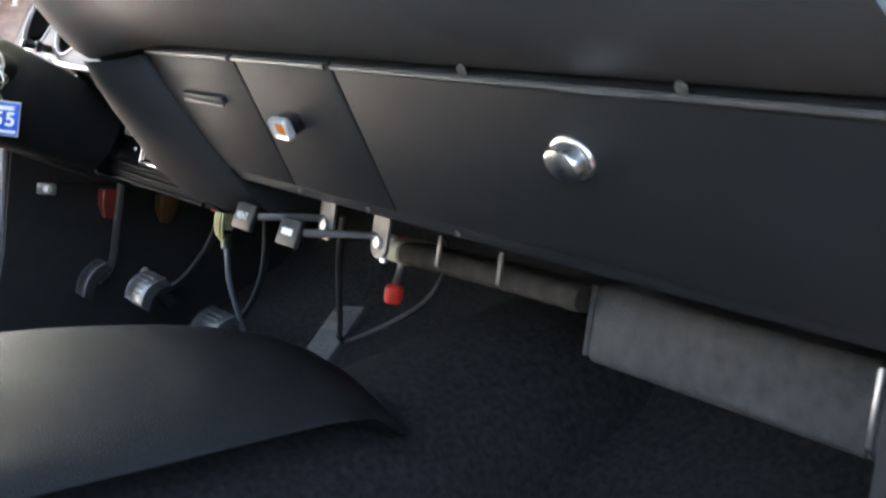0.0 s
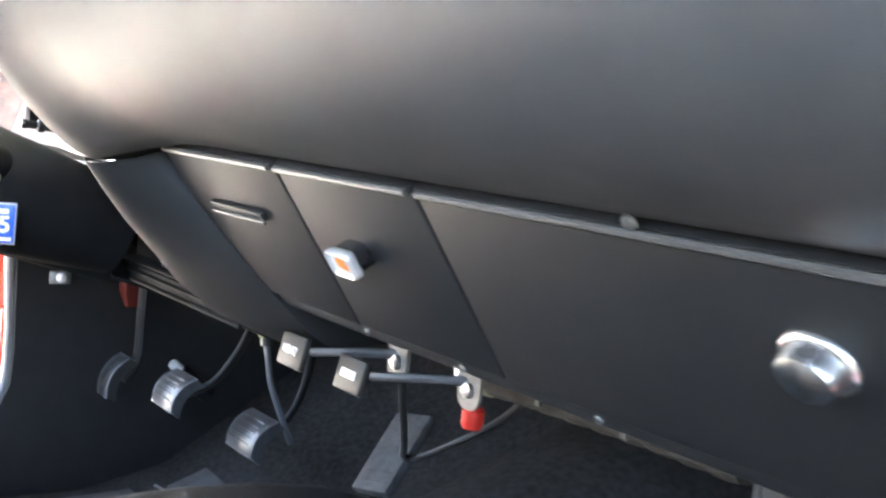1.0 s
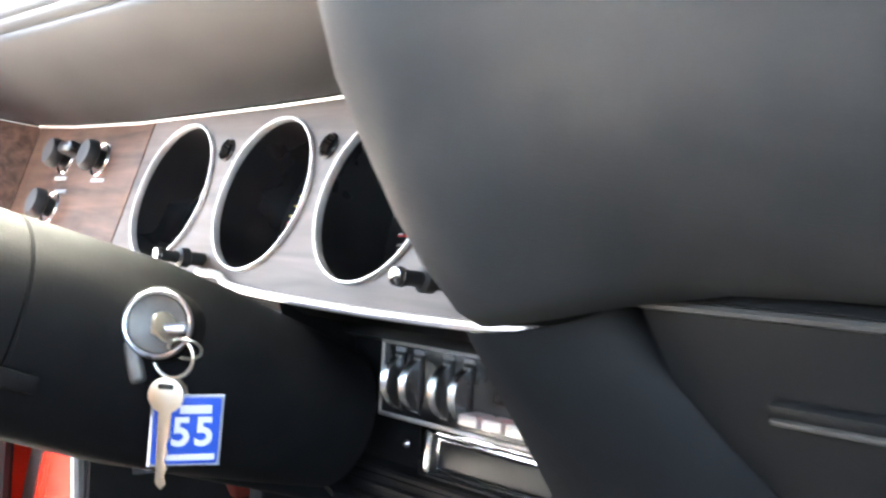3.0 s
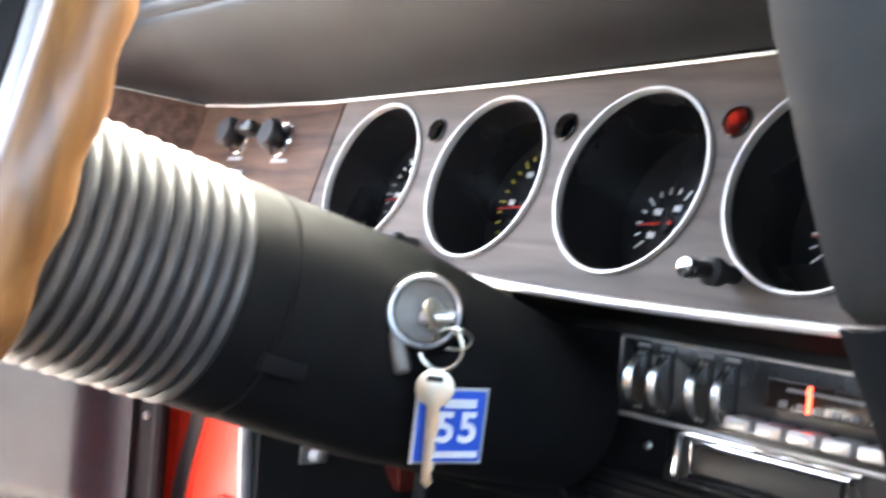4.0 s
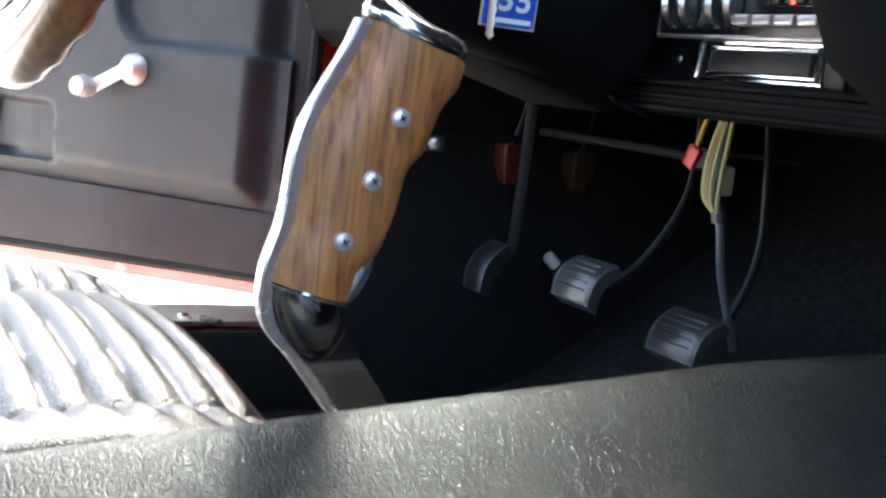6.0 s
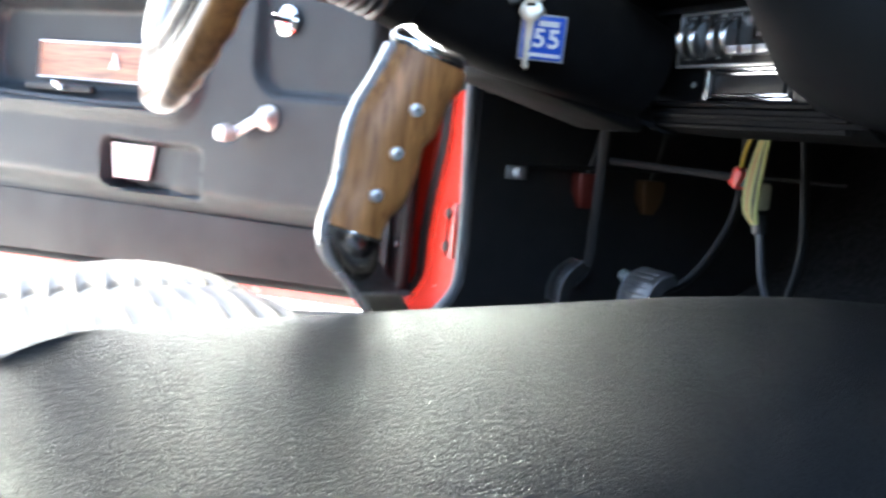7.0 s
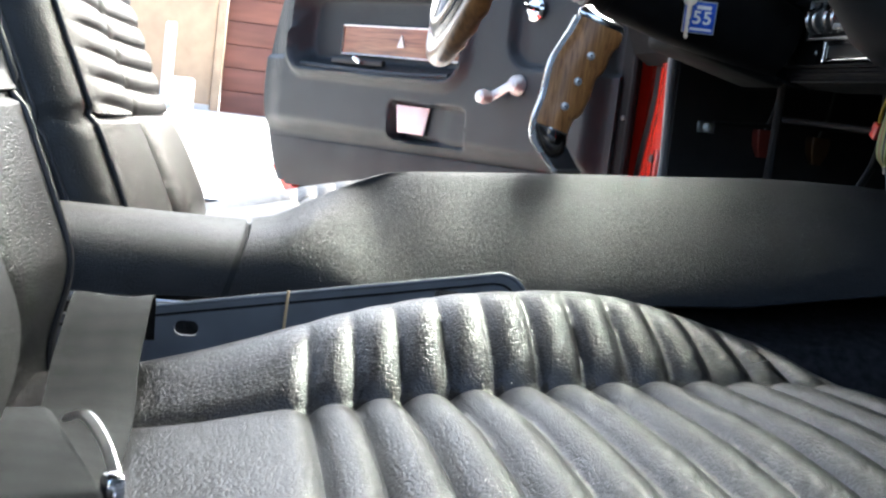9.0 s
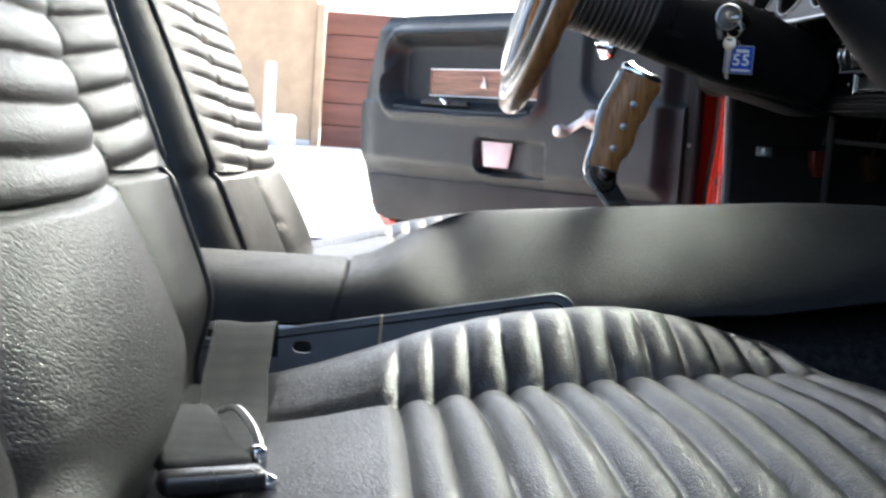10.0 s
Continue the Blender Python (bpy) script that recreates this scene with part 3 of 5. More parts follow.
def dial(d, x, kind):
    m = VP @ pose(x, 0, 0)
    dp = (0.049, 0.054, 0.057, 0.057)[kind]
    g = part("gauge", lathe([(0.0562, -dp), (0.0562, 0.001)], 64, m), "gloss", d, "deep black gauge well")
    part("bezel", lathe([(0.0558, -0.003), (0.0558, 0.0018), (0.0563, 0.0026), (0.0572, 0.0026), (0.0578, 0.0)], 64, m), "silver", g, "satin silver bezel")
    part("dial_face", lathe([(0.0, -dp), (0.0561, -dp)], 64, m), "gloss", g)
    n = 25 if kind < 2 else 14
    r0 = 0.042 if kind < 2 else 0.022
    cx, cy = (0, 0) if kind < 2 else (-0.018, -0.006)
    bits = []
    for k in range(n):
        a = radians(-130 + 260 * k / (n - 1))
        bits.append(box(0.0012, 0.007 if k % 4 == 0 else 0.004, 0.0006, 0, m=m @ pose(cx, cy, 0.0012 - dp) @ pose(0, 0, 0, 0, 0, -math.degrees(a)) @ pose(0, r0, 0)))
    part("scale_marks", join(*bits), "white" if kind != 1 else "marks", g)
    for k in range(0, n, 4):
        a = radians(-130 + 260 * k / (n - 1))
        part("figure_bar", box(0.006, 0.004, 0.0006, 0, m=m @ pose(cx + (r0 - 0.010) * math.sin(a), cy + (r0 - 0.010) * math.cos(a), 0.0013 - dp)), "white", g)
    a = radians(-95)
    part("needle", slab([(-0.0012, -0.006), (0.0012, -0.006), (0.0004, r0), (-0.0004, r0)], 0.001, m=m @ pose(cx, cy, 0.0025 - dp) @ pose(0, 0, 0, 0, 0, -math.degrees(a))), "redplastic", g)
    part("pivot", lathe([(0.0, 0.004), (0.005, 0.003), (0.006, 0.0)], 20, m @ pose(cx, cy, -dp)), "black", g)


def knob(d, x, v, name="pull_knob", length=0.03):
    m = VP @ pose(x, v, 0)
    k = part(name, lathe([(0.0, length), (0.012, length), (0.0145, length - 0.004), (0.0145, length * 0.5), (0.009, length * 0.35), (0.009, 0.0)], 24, m), "black", d, "round black pull knob with bright rim")
    part("rim", lathe([(0.0145, 0.0), (0.0158, 0.002), (0.0168, 0.0)], 28, VP @ pose(x, v, 0.0)), "chrome", k)


def stalk(d, x, v):
    """A trip-reset rod."""
    m = VP @ pose(x, v, 0, 14, 0, 0) @ Matrix.Diagonal((0.9, 0.9, 0.74, 1))
    s = part("reset_stem", lathe([(0.0, 0.05), (0.0055, 0.05), (0.0062, 0.045), (0.0048, 0.040), (0.0048, 0.028), (0.008, 0.026), (0.008, 0.017), (0.0055, 0.015), (0.0055, 0.0)], 18, m), "black", d, "black reset stem with bright tip")
    part("tip", lathe([(0.0, 0.052), (0.0052, 0.051), (0.006, 0.047), (0.006, 0.0455)], 18, m), "chrome", s)


def dashboard():
    d = thing("dashboard", "black padded car dashboard with wood-grain gauge panel", "dashboard")
    # passenger side crash pad: face leans back towards the cabin, rounded off at its inner end
    tail = [(0.46, 1.045), (0.60, 1.055), (0.92, 1.045), (0.92, 0.99), (0.66, 0.97), (0.60, 0.90)]
    face = [(0.523, 0.868), (0.497, 0.874), (0.463, 0.886), (0.432, 0.905), (0.408, 0.930), (0.394, 0.957), (0.388, 0.985), (0.395, 1.013), (0.418, 1.035)]
    ends = [(-0.044, 0.486, 0.847), (-0.040, 0.470, 0.853), (-0.032, 0.447, 0.869), (-0.022, 0.423, 0.889), (-0.016, 0.404, 0.911), (-0.014, 0.390, 0.932), (-0.014, 0.381, 0.957), (-0.014, 0.380, 0.99), (-0.012, 0.40, 1.025)]
    rings = []
    for dx, k, pull in ((0.008, 1.0, 0.10), (0.001, 1.0, 0.03), (0.0, 1.0, 0.010), (0.003, 1.0, 0.002), (0.012, 0.97, -0.001), (0.03, 0.75, -0.001), (0.055, 0.35, 0.0), (0.085, 0.06, 0.0), (0.12, 0.0, 0.0), (0.35, 0.0, 0.0), (0.6, 0.0, 0.0), (0.87, 0.0, 0.0)):
        rings.append([(e[0] * k - 0.03 * (1 - k) + dx, f[0] * (1 - k) + e[1] * k + pull, f[1] * (1 - k) + e[2] * k) for f, e in zip(face, ends)] + [(-0.014 + dx, y + (pull if y < 0.6 else 0), z) for y, z in tail])
    part("crash_pad", loft(rings), "dash", d, angle=50)
    for x in (0.513, 0.69):
        part("pad_screw", lathe([(0.0042, 0.0), (0.0035, 0.0015), (0.0, 0.002)], 14, LP @ pose(x, 0.003, 0.001)), "lockgrey", d)
    # lower panels on one slope, with gaps between them; each has a raised upper lip
    def lower(name, x0, x1, v1=0.0, v0=-0.128, label=""):
        p = part(name, slab([(x0, v0), (x1, v0), (x1, v1), (x0, v1)], -0.012, m=LP, bevel=0.003), "dashlow", d, label)
        part("lip", tube([tuple(LP @ Vector((x0 + 0.004, v1 - 0.003, 0.001))), tuple(LP @ Vector((x1 - 0.004, v1 - 0.003, 0.001)))], 0.0022, 8), "lip", p)
        return p
    a = lower("ashtray_door", 0.006, 0.1885, label="black ashtray door with a bright pull lip")
    part("pull", box(0.084, 0.007, 0.006, 0.002, m=LP @ pose(0.097, -0.045, 0.002)), "dashlow", a)
    part("pull_edge", box(0.084, 0.003, 0.003, 0.001, m=LP @ pose(0.097, -0.049, 0.005)), "lockgrey", a)
    b = lower("switch_panel", 0.1905, 0.3475)
    g = lower("glovebox_door", 0.3495, 0.83, label="black glovebox door with a chrome lock button")
    part("backing", slab([(-0.02, -0.135), (0.83, -0.135), (0.83, 0.004), (-0.02, 0.004)], -0.02, m=LP @ pose(0, 0, -0.013)), "black", d)
    part("lower_edge", box(0.83, 0.012, 0.006, 0.002, m=LP @ pose(0.41, -0.134, -0.006)), "dashlow", d, "worn black lower flange")
    for x in (0.19, 0.30, 0.42):
        part("edge_screw", lathe([(0.0028, 0.0), (0.0024, 0.0014), (0.0, 0.002)], 10, LP @ pose(x, -0.135, -0.003)), "lockgrey", d)
    # amber lamp with a chrome bezel
    lm = LP @ pose(0.252, -0.056, 0.0) @ Matrix.Scale(0.60, 4)
    l = part("indicator_lamp", loft([[(x * k, y * k, h) for x, y in rounded(0.046, 0.028, 0.007)] for h, k in ((0.0, 0.9), (0.016, 0.9), (0.019, 0.92))]), "gloss", b, "amber lamp in a chrome bezel")
    l.matrix_basis = lm
    part("lamp_bezel", loft([[(x * k, y * k, h) for x, y in rounded(0.048, 0.030, 0.007)] for h, k in ((0.016, 0.90), (0.019, 1.0), (0.025, 1.0), (0.028, 0.90), (0.026, 0.60), (0.021, 0.56))], caps=False), "silver", l)
    part("lens", loft([[(x, y, h) for x, y in rounded(0.026, 0.0145, 0.003)] for h in (0.015, 0.0235)]), "amber", l)
    # glovebox lock button
    km = LP @ pose(0.587, -0.049, 0.0) @ Matrix.Diagonal((0.50, 0.40, 0.42, 1))
    k = part("lock_button", lathe([(0.036, 0.0), (0.0355, 0.004), (0.033, 0.007), (0.030, 0.008), (0.029, 0.011), (0.0285, 0.022), (0.026, 0.028), (0.022, 0.030), (0.010, 0.0325), (0.0, 0.033)], 36), "satin", g, "chrome glovebox lock button")
    k.matrix_basis = km
    # rounded end cap between passenger panels and radio
    caps = []
    for xl, yl, zl, xr, yr, zr in ((-0.046, 0.484, 0.845, -0.006, 0.528, 0.858), (-0.046, 0.497, 0.827, 0.003, 0.541, 0.838), (-0.048, 0.520, 0.800, 0.022, 0.563, 0.808), (-0.062, 0.553, 0.771, 0.045, 0.584, 0.779), (-0.072, 0.577, 0.748, 0.070, 0.603, 0.753), (-0.06, 0.605, 0.727, 0.072, 0.622, 0.735), (-0.02, 0.640, 0.713, 0.066, 0.645, 0.72)):
        row = [(xl + 0.012, 0.70, zl), (xl, yl + 0.03, zl)]
        for k in range(9):
            t = k / 8
            bulge = 0.008 * math.sin(math.pi * t) ** 0.6
            row.append((xl + (xr - xl) * t, yl + (yr - yl) * t - 0.75 * bulge, zl + (zr - zl) * t - 0.55 * bulge))
        row += [(xr, yr + 0.03, zr), (xr, 0.70, zr)]
        caps.append(row)
    part("end_cap", loft(caps), "dashlow", d, angle=50)
    # gauge panel
    holes = [circle(x, 0, 0.0568, 64) for x in GAUGES]
    holes += [circle(x, 0.034, 0.0085, 16) for x in (-0.479, -0.342, -0.207)]
    part("gauge_panel", holed([(-0.622, -0.072), (-0.088, -0.072)] + [p for p in reversed(TOP) if p[0] > -0.6] + [(-0.622, 0.0628)], holes, -0.004, VP), "plate", d, "wood-grain gauge panel with a grey sheen in its colour")
    part("switch_wood", slab([(-0.892, -0.072), (-0.625, -0.072), (-0.625, 0.0629), (-0.65, 0.0625), (-0.80, 0.0645), (-0.892, 0.0685)], -0.006, m=VP, bevel=0.001), "dashwood", d, "wood-grain switch panel")
    part("side_wood", loft([[(-0.893, 0.577, 0.837), (-0.893, 0.620, 0.970), (-0.899, 0.632, 0.970), (-0.899, 0.589, 0.837)], [(-0.965, 0.46, 0.85), (-0.965, 0.50, 0.988), (-0.971, 0.51, 0.988), (-0.971, 0.47, 0.85)]]), "dashwood", d, "wood-grain side cheek")
    part("panel_back", slab([(-0.90, -0.076), (-0.07, -0.076), (-0.07, 0.076), (-0.62, 0.062), (-0.90, 0.066)], -0.01, m=VP @ pose(0, 0, -0.058)), "black", d)
    part("top_trim", tube([tuple(VP @ Vector((x, v, 0.002))) for x, v in TOP], 0.0013, 8), "silver", d)
    part("side_trim", tube([(-0.892, 0.618, 0.971), (-0.966, 0.498, 0.989)], 0.0016, 8), "chrome", d)
    part("bottom_trim", tube(spline([tuple(VP @ Vector(p)) for p in ((-0.455, -0.062, 0.002), (-0.425, -0.0625, 0.003), (-0.39, -0.070, 0.003), (-0.25, -0.0735, 0.003), (-0.088, -0.0715, 0.003))]), 0.0030, 8), "silver", d)
    for i, x in enumerate(GAUGES):
        dial(d, x, i)
    for i, x in enumerate((-0.479, -0.342, -0.207)):
        w = part("warning_lamp", lathe([(0.0085, 0.002), (0.0095, 0.001), (0.0095, 0.0), (0.0085, 0.0), (0.0085, -0.012), (0.0, -0.012)], 20, VP @ pose(x, 0.034, 0)), "gloss", d)
        if i == 2:
            part("lens", lathe([(0.0, -0.007), (0.003, -0.008), (0.0045, -0.0115)], 16, VP @ pose(x + 0.001, 0.032, 0)), "redglow", w, "lit red warning lens")
    knob(d, -0.792, 0.033, length=0.02)
    knob(d, -0.710, 0.030, length=0.018)
    knob(d, -0.786, -0.018, length=0.02)
    part("switch_toggle", box(0.03, 0.012, 0.02, 0.004, m=VP @ pose(-0.752, 0.036, 0.012)), "gloss", d)
    for x, v in ((-0.787, 0.012), (-0.700, 0.010), (-0.777, -0.001)):
        part("caption_bar", box(0.028, 0.0035, 0.0008, 0, m=VP @ pose(x, v, 0.0004)), "dim", d)
    stalk(d, -0.458, -0.052)
    stalk(d, -0.178, -0.050)
    # brow over the gauges and the top of the dash
    brow = []
    for x, v in [(-0.99, 0.0725)] + TOP + [(-0.052, 0.077)]:
        e = VP @ Vector((0, v + 0.0015, 0.003))
        sh = 0.12 * max(0.0, min(1.0, (-0.892 - x) / 0.08))
        brow.append([(x, e.y + 0.012 - sh, e.z)] + [(x, y - sh, z) for y, z in ((e.y - 0.004, e.z + 0.001), (0.588, 0.986), (0.563, 1.000), (0.546, 1.015), (0.535, 1.031), (0.533, 1.037), (0.536, 1.041), (0.533, 1.045), (0.533, 1.052), (0.537, 1.056), (0.535, 1.061), (0.541, 1.069), (0.60, 1.076))] + [(x, 0.92, 1.050), (x, 0.92, 0.97)])
    part("brow", loft(brow), "dashlow", d, angle=60)
    # lighter patches under the brow, coloured for the light that reaches its lip
    bu = Vector((0, 0.563 - 0.546, 1.000 - 1.015)).normalized()
    bn = Vector((0, bu.z, -bu.y))
    for x0, x1 in ((-0.768, -0.682), (-0.652, -0.462)):
        part("brow_lit_patch", loft([[tuple(Vector((x, 0.5555, 1.0085)) + bu * u + bn * h) for u, h in ((-0.013, 0.0), (-0.011, 0.0012), (0.011, 0.0012), (0.013, 0.0))] for x in (x0, x1)]), "kick", d, "lighter grey patch for light caught under the brow")
    part("dash_top", loft([[(x, 0.580, 1.050), (x, 0.70, 1.105), (x, 1.00, 1.245), (x, 1.03, 1.24), (x, 1.03, 1.00), (x, 0.62, 1.00)] for x in (-0.98, -0.5, 0.0, 0.5, 0.86)]), "dashlow", d, "black dash top under the windscreen")
    for x in (-0.78, -0.30, 0.3):
        part("defroster_slot", box(0.07, 0.20, 0.004, 0.001, m=pose(x, 0.82, 1.163, 25)), "black", d)
    # centre stack round the radio
    part("centre_panel", extrude_x([(0.578, 0.836), (0.600, 0.826), (0.642, 0.820), (0.642, 0.735), (0.628, 0.728), (0.628, 0.716), (0.640, 0.708), (0.72, 0.708), (0.72, 0.836)], -0.345, -0.03, 1), "shroud", d)
    for z in (0.732, 0.722, 0.713):
        part("rib", tube([(-0.345, 0.627, z), (-0.05, 0.627, z)], 0.0025, 6), "shroud", d)
    part("lower_left_panel", extrude_x([(0.578, 0.836), (0.596, 0.80), (0.612, 0.76), (0.640, 0.742), (0.72, 0.76), (0.72, 0.836)], -0.95, -0.345, 2), "shroud", d)
    part("knee_flange", loft([[(x, 0.596 + dy, z), (x, 0.640 + dy, z - 0.012), (x, 0.640 + dy, z - 0.016), (x, 0.596 + dy, z - 0.004)] for x, dy, z in ((-0.47, 0.01, 0.752), (-0.40, 0.0, 0.742), (-0.35, 0.0, 0.742), (-0.31, 0.01, 0.716))]), "shroud", d)
    part("vent_knob", lathe([(0.0, 0.0), (0.016, 0.0), (0.014, 0.012), (0.0, 0.014)], 20, pose(-0.386, 0.617, 0.719, 180 - 20, 0, 0)), "satin", d, "bright round under-dash knob")
    br = part("bracket", slab([(-0.022, 0.014), (0.020, 0.010), (0.022, -0.004), (0.012, -0.016), (0.004, -0.016), (-0.004, -0.002), (-0.022, 0.004)], 0.0025, m=pose(-0.366, 0.583, 0.818, 78, 0, 0), bevel=0.0006), "lockgrey", d, "bare metal bracket")
    part("screw", lathe([(0.006, 0.0), (0.004, 0.003), (0.0, 0.003)], 12, pose(-0.357, 0.5815, 0.8125, 78)), "black", br)


def radio():
    r = thing("car_radio", "black car radio with chrome thumbwheels and push buttons", "radio", -0.188, 0.640, 0.790)
    w, h = 0.228, 0.047
    part("faceplate", box(w, 0.012, h, 0.002, m=pose(0, 0, 0)), "gloss", r)
    part("faceplate_frame", tube([(x, -0.006, z) for x, z in ((-w / 2, -h / 2), (w / 2, -h / 2), (w / 2, h / 2), (-w / 2, h / 2))], 0.0016, 8, loop=True), "silver", r)
    for x in (-0.095, -0.076, -0.047, -0.028):
        t = part("thumbwheel", lathe([(0.0, -0.003), (0.0172, -0.003), (0.0182, -0.0022), (0.0174, -0.0012), (0.0162, 0.0), (0.0174, 0.0012), (0.0182, 0.0022), (0.0172, 0.003), (0.0, 0.003)], 36, pose(x, -0.002, -0.001, 0, 90, 0)), "satin", r, "bright knurled thumbwheel")
        part("slot", box(0.0085, 0.002, 0.037, 0.0005, m=pose(x, -0.0062, -0.001)), "black", r)
        part("caption_bar", box(0.010, 0.0008, 0.0028, 0, m=pose(x, -0.0064, 0.0195)), "dim", t)
    wdw = part("dial_window", box(0.112, 0.003, 0.017, 0.001, m=pose(0.052, -0.0058, 0.006)), "window", r, "dark tuning dial window")
    for k in range(9):
        part("dial_mark", box(0.0045, 0.0008, 0.0034, 0, m=pose(0.008 + 0.011 * k, -0.0076, 0.0015)), "dim", wdw)
    part("scale_line", box(0.09, 0.0008, 0.002, 0, m=pose(0.055, -0.0076, 0.0095)), "dim", wdw)
    part("pointer", box(0.0022, 0.001, 0.014, 0, m=pose(0.024, -0.0078, 0.006)), "redglow", wdw, "lit red tuning pointer")
    for k in range(5):
        part("push_button", box(0.0175, 0.016, 0.0072, 0.0018, m=pose(-0.012 + 0.0207 * k, -0.012, -0.0125)), "silver", r, "bright push button")


def lower_vent():
    v = thing("ashtray_slot", "chrome framed slot below the radio", "vent", -0.190, 0.640, 0.750)
    part("plate", box(0.15, 0.006, 0.036, 0.002, m=pose(-0.0, 0.001, 0)), "gloss", v)
    for w, h, y in ((0.118, 0.026, -0.005), (0.104, 0.019, -0.004)):
        part("frame", tube([(x, y, z) for x, z in ((-w / 2, -h / 2), (w / 2, -h / 2), (w / 2, h / 2), (-w / 2, h / 2))], 0.0017, 8, loop=True), "chrome", v)
    part("end_bar", box(0.004, 0.005, 0.026, 0.001, m=pose(-0.063, -0.004, 0)), "chrome", v)
    part("mouth", box(0.094, 0.004, 0.015, 0.001, m=pose(0.0, -0.003, 0)), "black", v)
    part("screw", lathe([(0.003, 0.0), (0.002, 0.0015), (0.0, 0.002)], 10, pose(-0.088, -0.002, 0.0, 90)), "steel", v)


# ---- steering ----
WC = Vector((-0.357, 0.233, 0.884))
WM = Matrix.Translation(WC) @ Matrix(((1, 0, 0, 0), (0, 0.27, 0.963, 0), (0, 0.963, -0.27, 0), (0, 0, 0, 1)))


def steering():
    """Local frame: x to the right, y up the wheel, z down the column."""
    m = WM
    c = thing("steering_column", "black steering column with a ribbed rubber boot", "steering column")
    prof = []
    for k in range(13):
        s = 0.027 + 0.0087 * k
        prof += [(0.0545, s), (0.0572, s + 0.0008), (0.0590, s + 0.0023), (0.0597, s + 0.0043), (0.0590, s + 0.0064), (0.0572, s + 0.0079)]
    part("boot", lathe(prof, 64, m @ pose(0.029, -0.016, 0)), "boot", c, "ribbed black rubber boot")
    part("column_shroud", lathe([(0.0, 0.138), (0.0580, 0.138), (0.0590, 0.150), (0.0590, 0.161), (0.0576, 0.1625), (0.0592, 0.164), (0.0605, 0.25), (0.057, 0.30), (0.052, 0.35), (0.046, 0.40), (0.0, 0.42)], 48, m @ pose(0.029, -0.016, 0)), "shroud", c)
    part("lower_cover", box(0.13, 0.16, 0.03, 0.012, 3, m=pose(-0.385, 0.55, 0.735, -14)), "shroud", c)
    tab = part("column_tab", box(0.008, 0.024, 0.010, 0.002, m=pose(-0.272, 0.385, 0.799, -15, 0, 0)), "shroud", c)
    la = Vector((0.80, -0.58, 0.14)).normalized()
    lm = Matrix.Translation((-0.2755, 0.466, 0.825)) @ Vector((0, 0, 1)).rotation_difference(la).to_matrix().to_4x4()
    lk = part("ignition_lock", lathe([(0.0205, -0.03), (0.0205, 0.014), (0.0195, 0.018), (0.0188, 0.020)], 32, lm), "shroud", c)
    part("lock_face", lathe([(0.0, 0.0185), (0.0125, 0.0185), (0.0150, 0.0195), (0.0155, 0.0186), (0.0186, 0.0186), (0.0186, 0.015)], 40, lm), "lockgrey", lk, "grey metal lock face")
    part("lock_rim", lathe([(0.0158, 0.0186), (0.0162, 0.0210), (0.0176, 0.0214), (0.0186, 0.0200), (0.0186, 0.0180)], 40, lm), "steel", lk, "bright worn lock rim")
    part("lock_wing", box(0.024, 0.009, 0.007, 0.003, 3, m=lm @ pose(0.0095, -0.0205, 0.0165, 0, 0, -20)), "lockgrey", lk)
    part("lock_slot", box(0.006, 0.018, 0.010, 0.002, m=lm @ pose(0.006, 0.004, 0.024, 0, 0, -30)), "steel", lk)
    # wheel
    w = thing("steering_wheel", "steering wheel with wood-look rim and bright spokes", "steering wheel")
    R = 0.201
    rings = []
    for k in range(192):
        a = 2 * math.pi * k / 192
        grip = 0.0022 * (0.5 + 0.5 * math.cos(a * 36))
        row = []
        for j in range(14):
            b = 2 * math.pi * j / 14
            back = max(0.0, math.sin(b))
            inner = max(0.0, -math.cos(b))
            rr = 0.0135 - grip * max(back, inner)
            rad = R + rr * math.cos(b)
            row.append(m @ Vector((rad * math.cos(a), rad * math.sin(a), rr * 1.05 * math.sin(b))))
        rings.append(row)
    rim = part("rim", loft(rings, loop=True), "rim", w, "glossy brown wood-look rim with finger grips")
    for nm, r0, r1, h0, h1, mt, lab in (("inner_ring", 0.007, 0.020, -0.006, -0.014, "silver", "bright metal inner ring"), ("horn_strip", 0.020, 0.035, -0.015, -0.023, "gloss", "black rubber horn strip"), ("ring_edge", 0.035, 0.040, -0.023, -0.025, "silver", "bright metal ring edge")):
        band = []
        for k in range(96):
            a = 2 * math.pi * k / 96
            band.append([m @ Vector(((R - r) * math.cos(a), (R - r) * math.sin(a), h)) for r, h in ((r0, h0), ((r0 + r1) / 2, (h0 + h1) / 2 - 0.0012), (r1, h1), (r1, h1 + 0.010), (r0, h0 + 0.010))])
        part(nm, loft(band, loop=True), mt, rim, lab)
    part("strip_seam", tube([m @ Vector(((R - 0.0275) * math.cos(2 * math.pi * k / 160), (R - 0.0275) * math.sin(2 * math.pi * k / 160), -0.0207 - 0.0004 * (k % 2))) for k in range(160)], 0.0006, 5, loop=True), "dim", rim)
    hub = part("hub", lathe([(0.0, -0.03), (0.030, -0.03), (0.042, -0.024), (0.048, -0.010), (0.050, 0.02), (0.056, 0.062), (0.0, 0.066)], 40, m), "silver", w, "satin metal hub with a bright horn cap")
    part("horn_cap", lathe([(0.0, -0.036), (0.022, -0.034), (0.030, -0.029), (0.030, -0.024)], 32, m), "silver", hub)
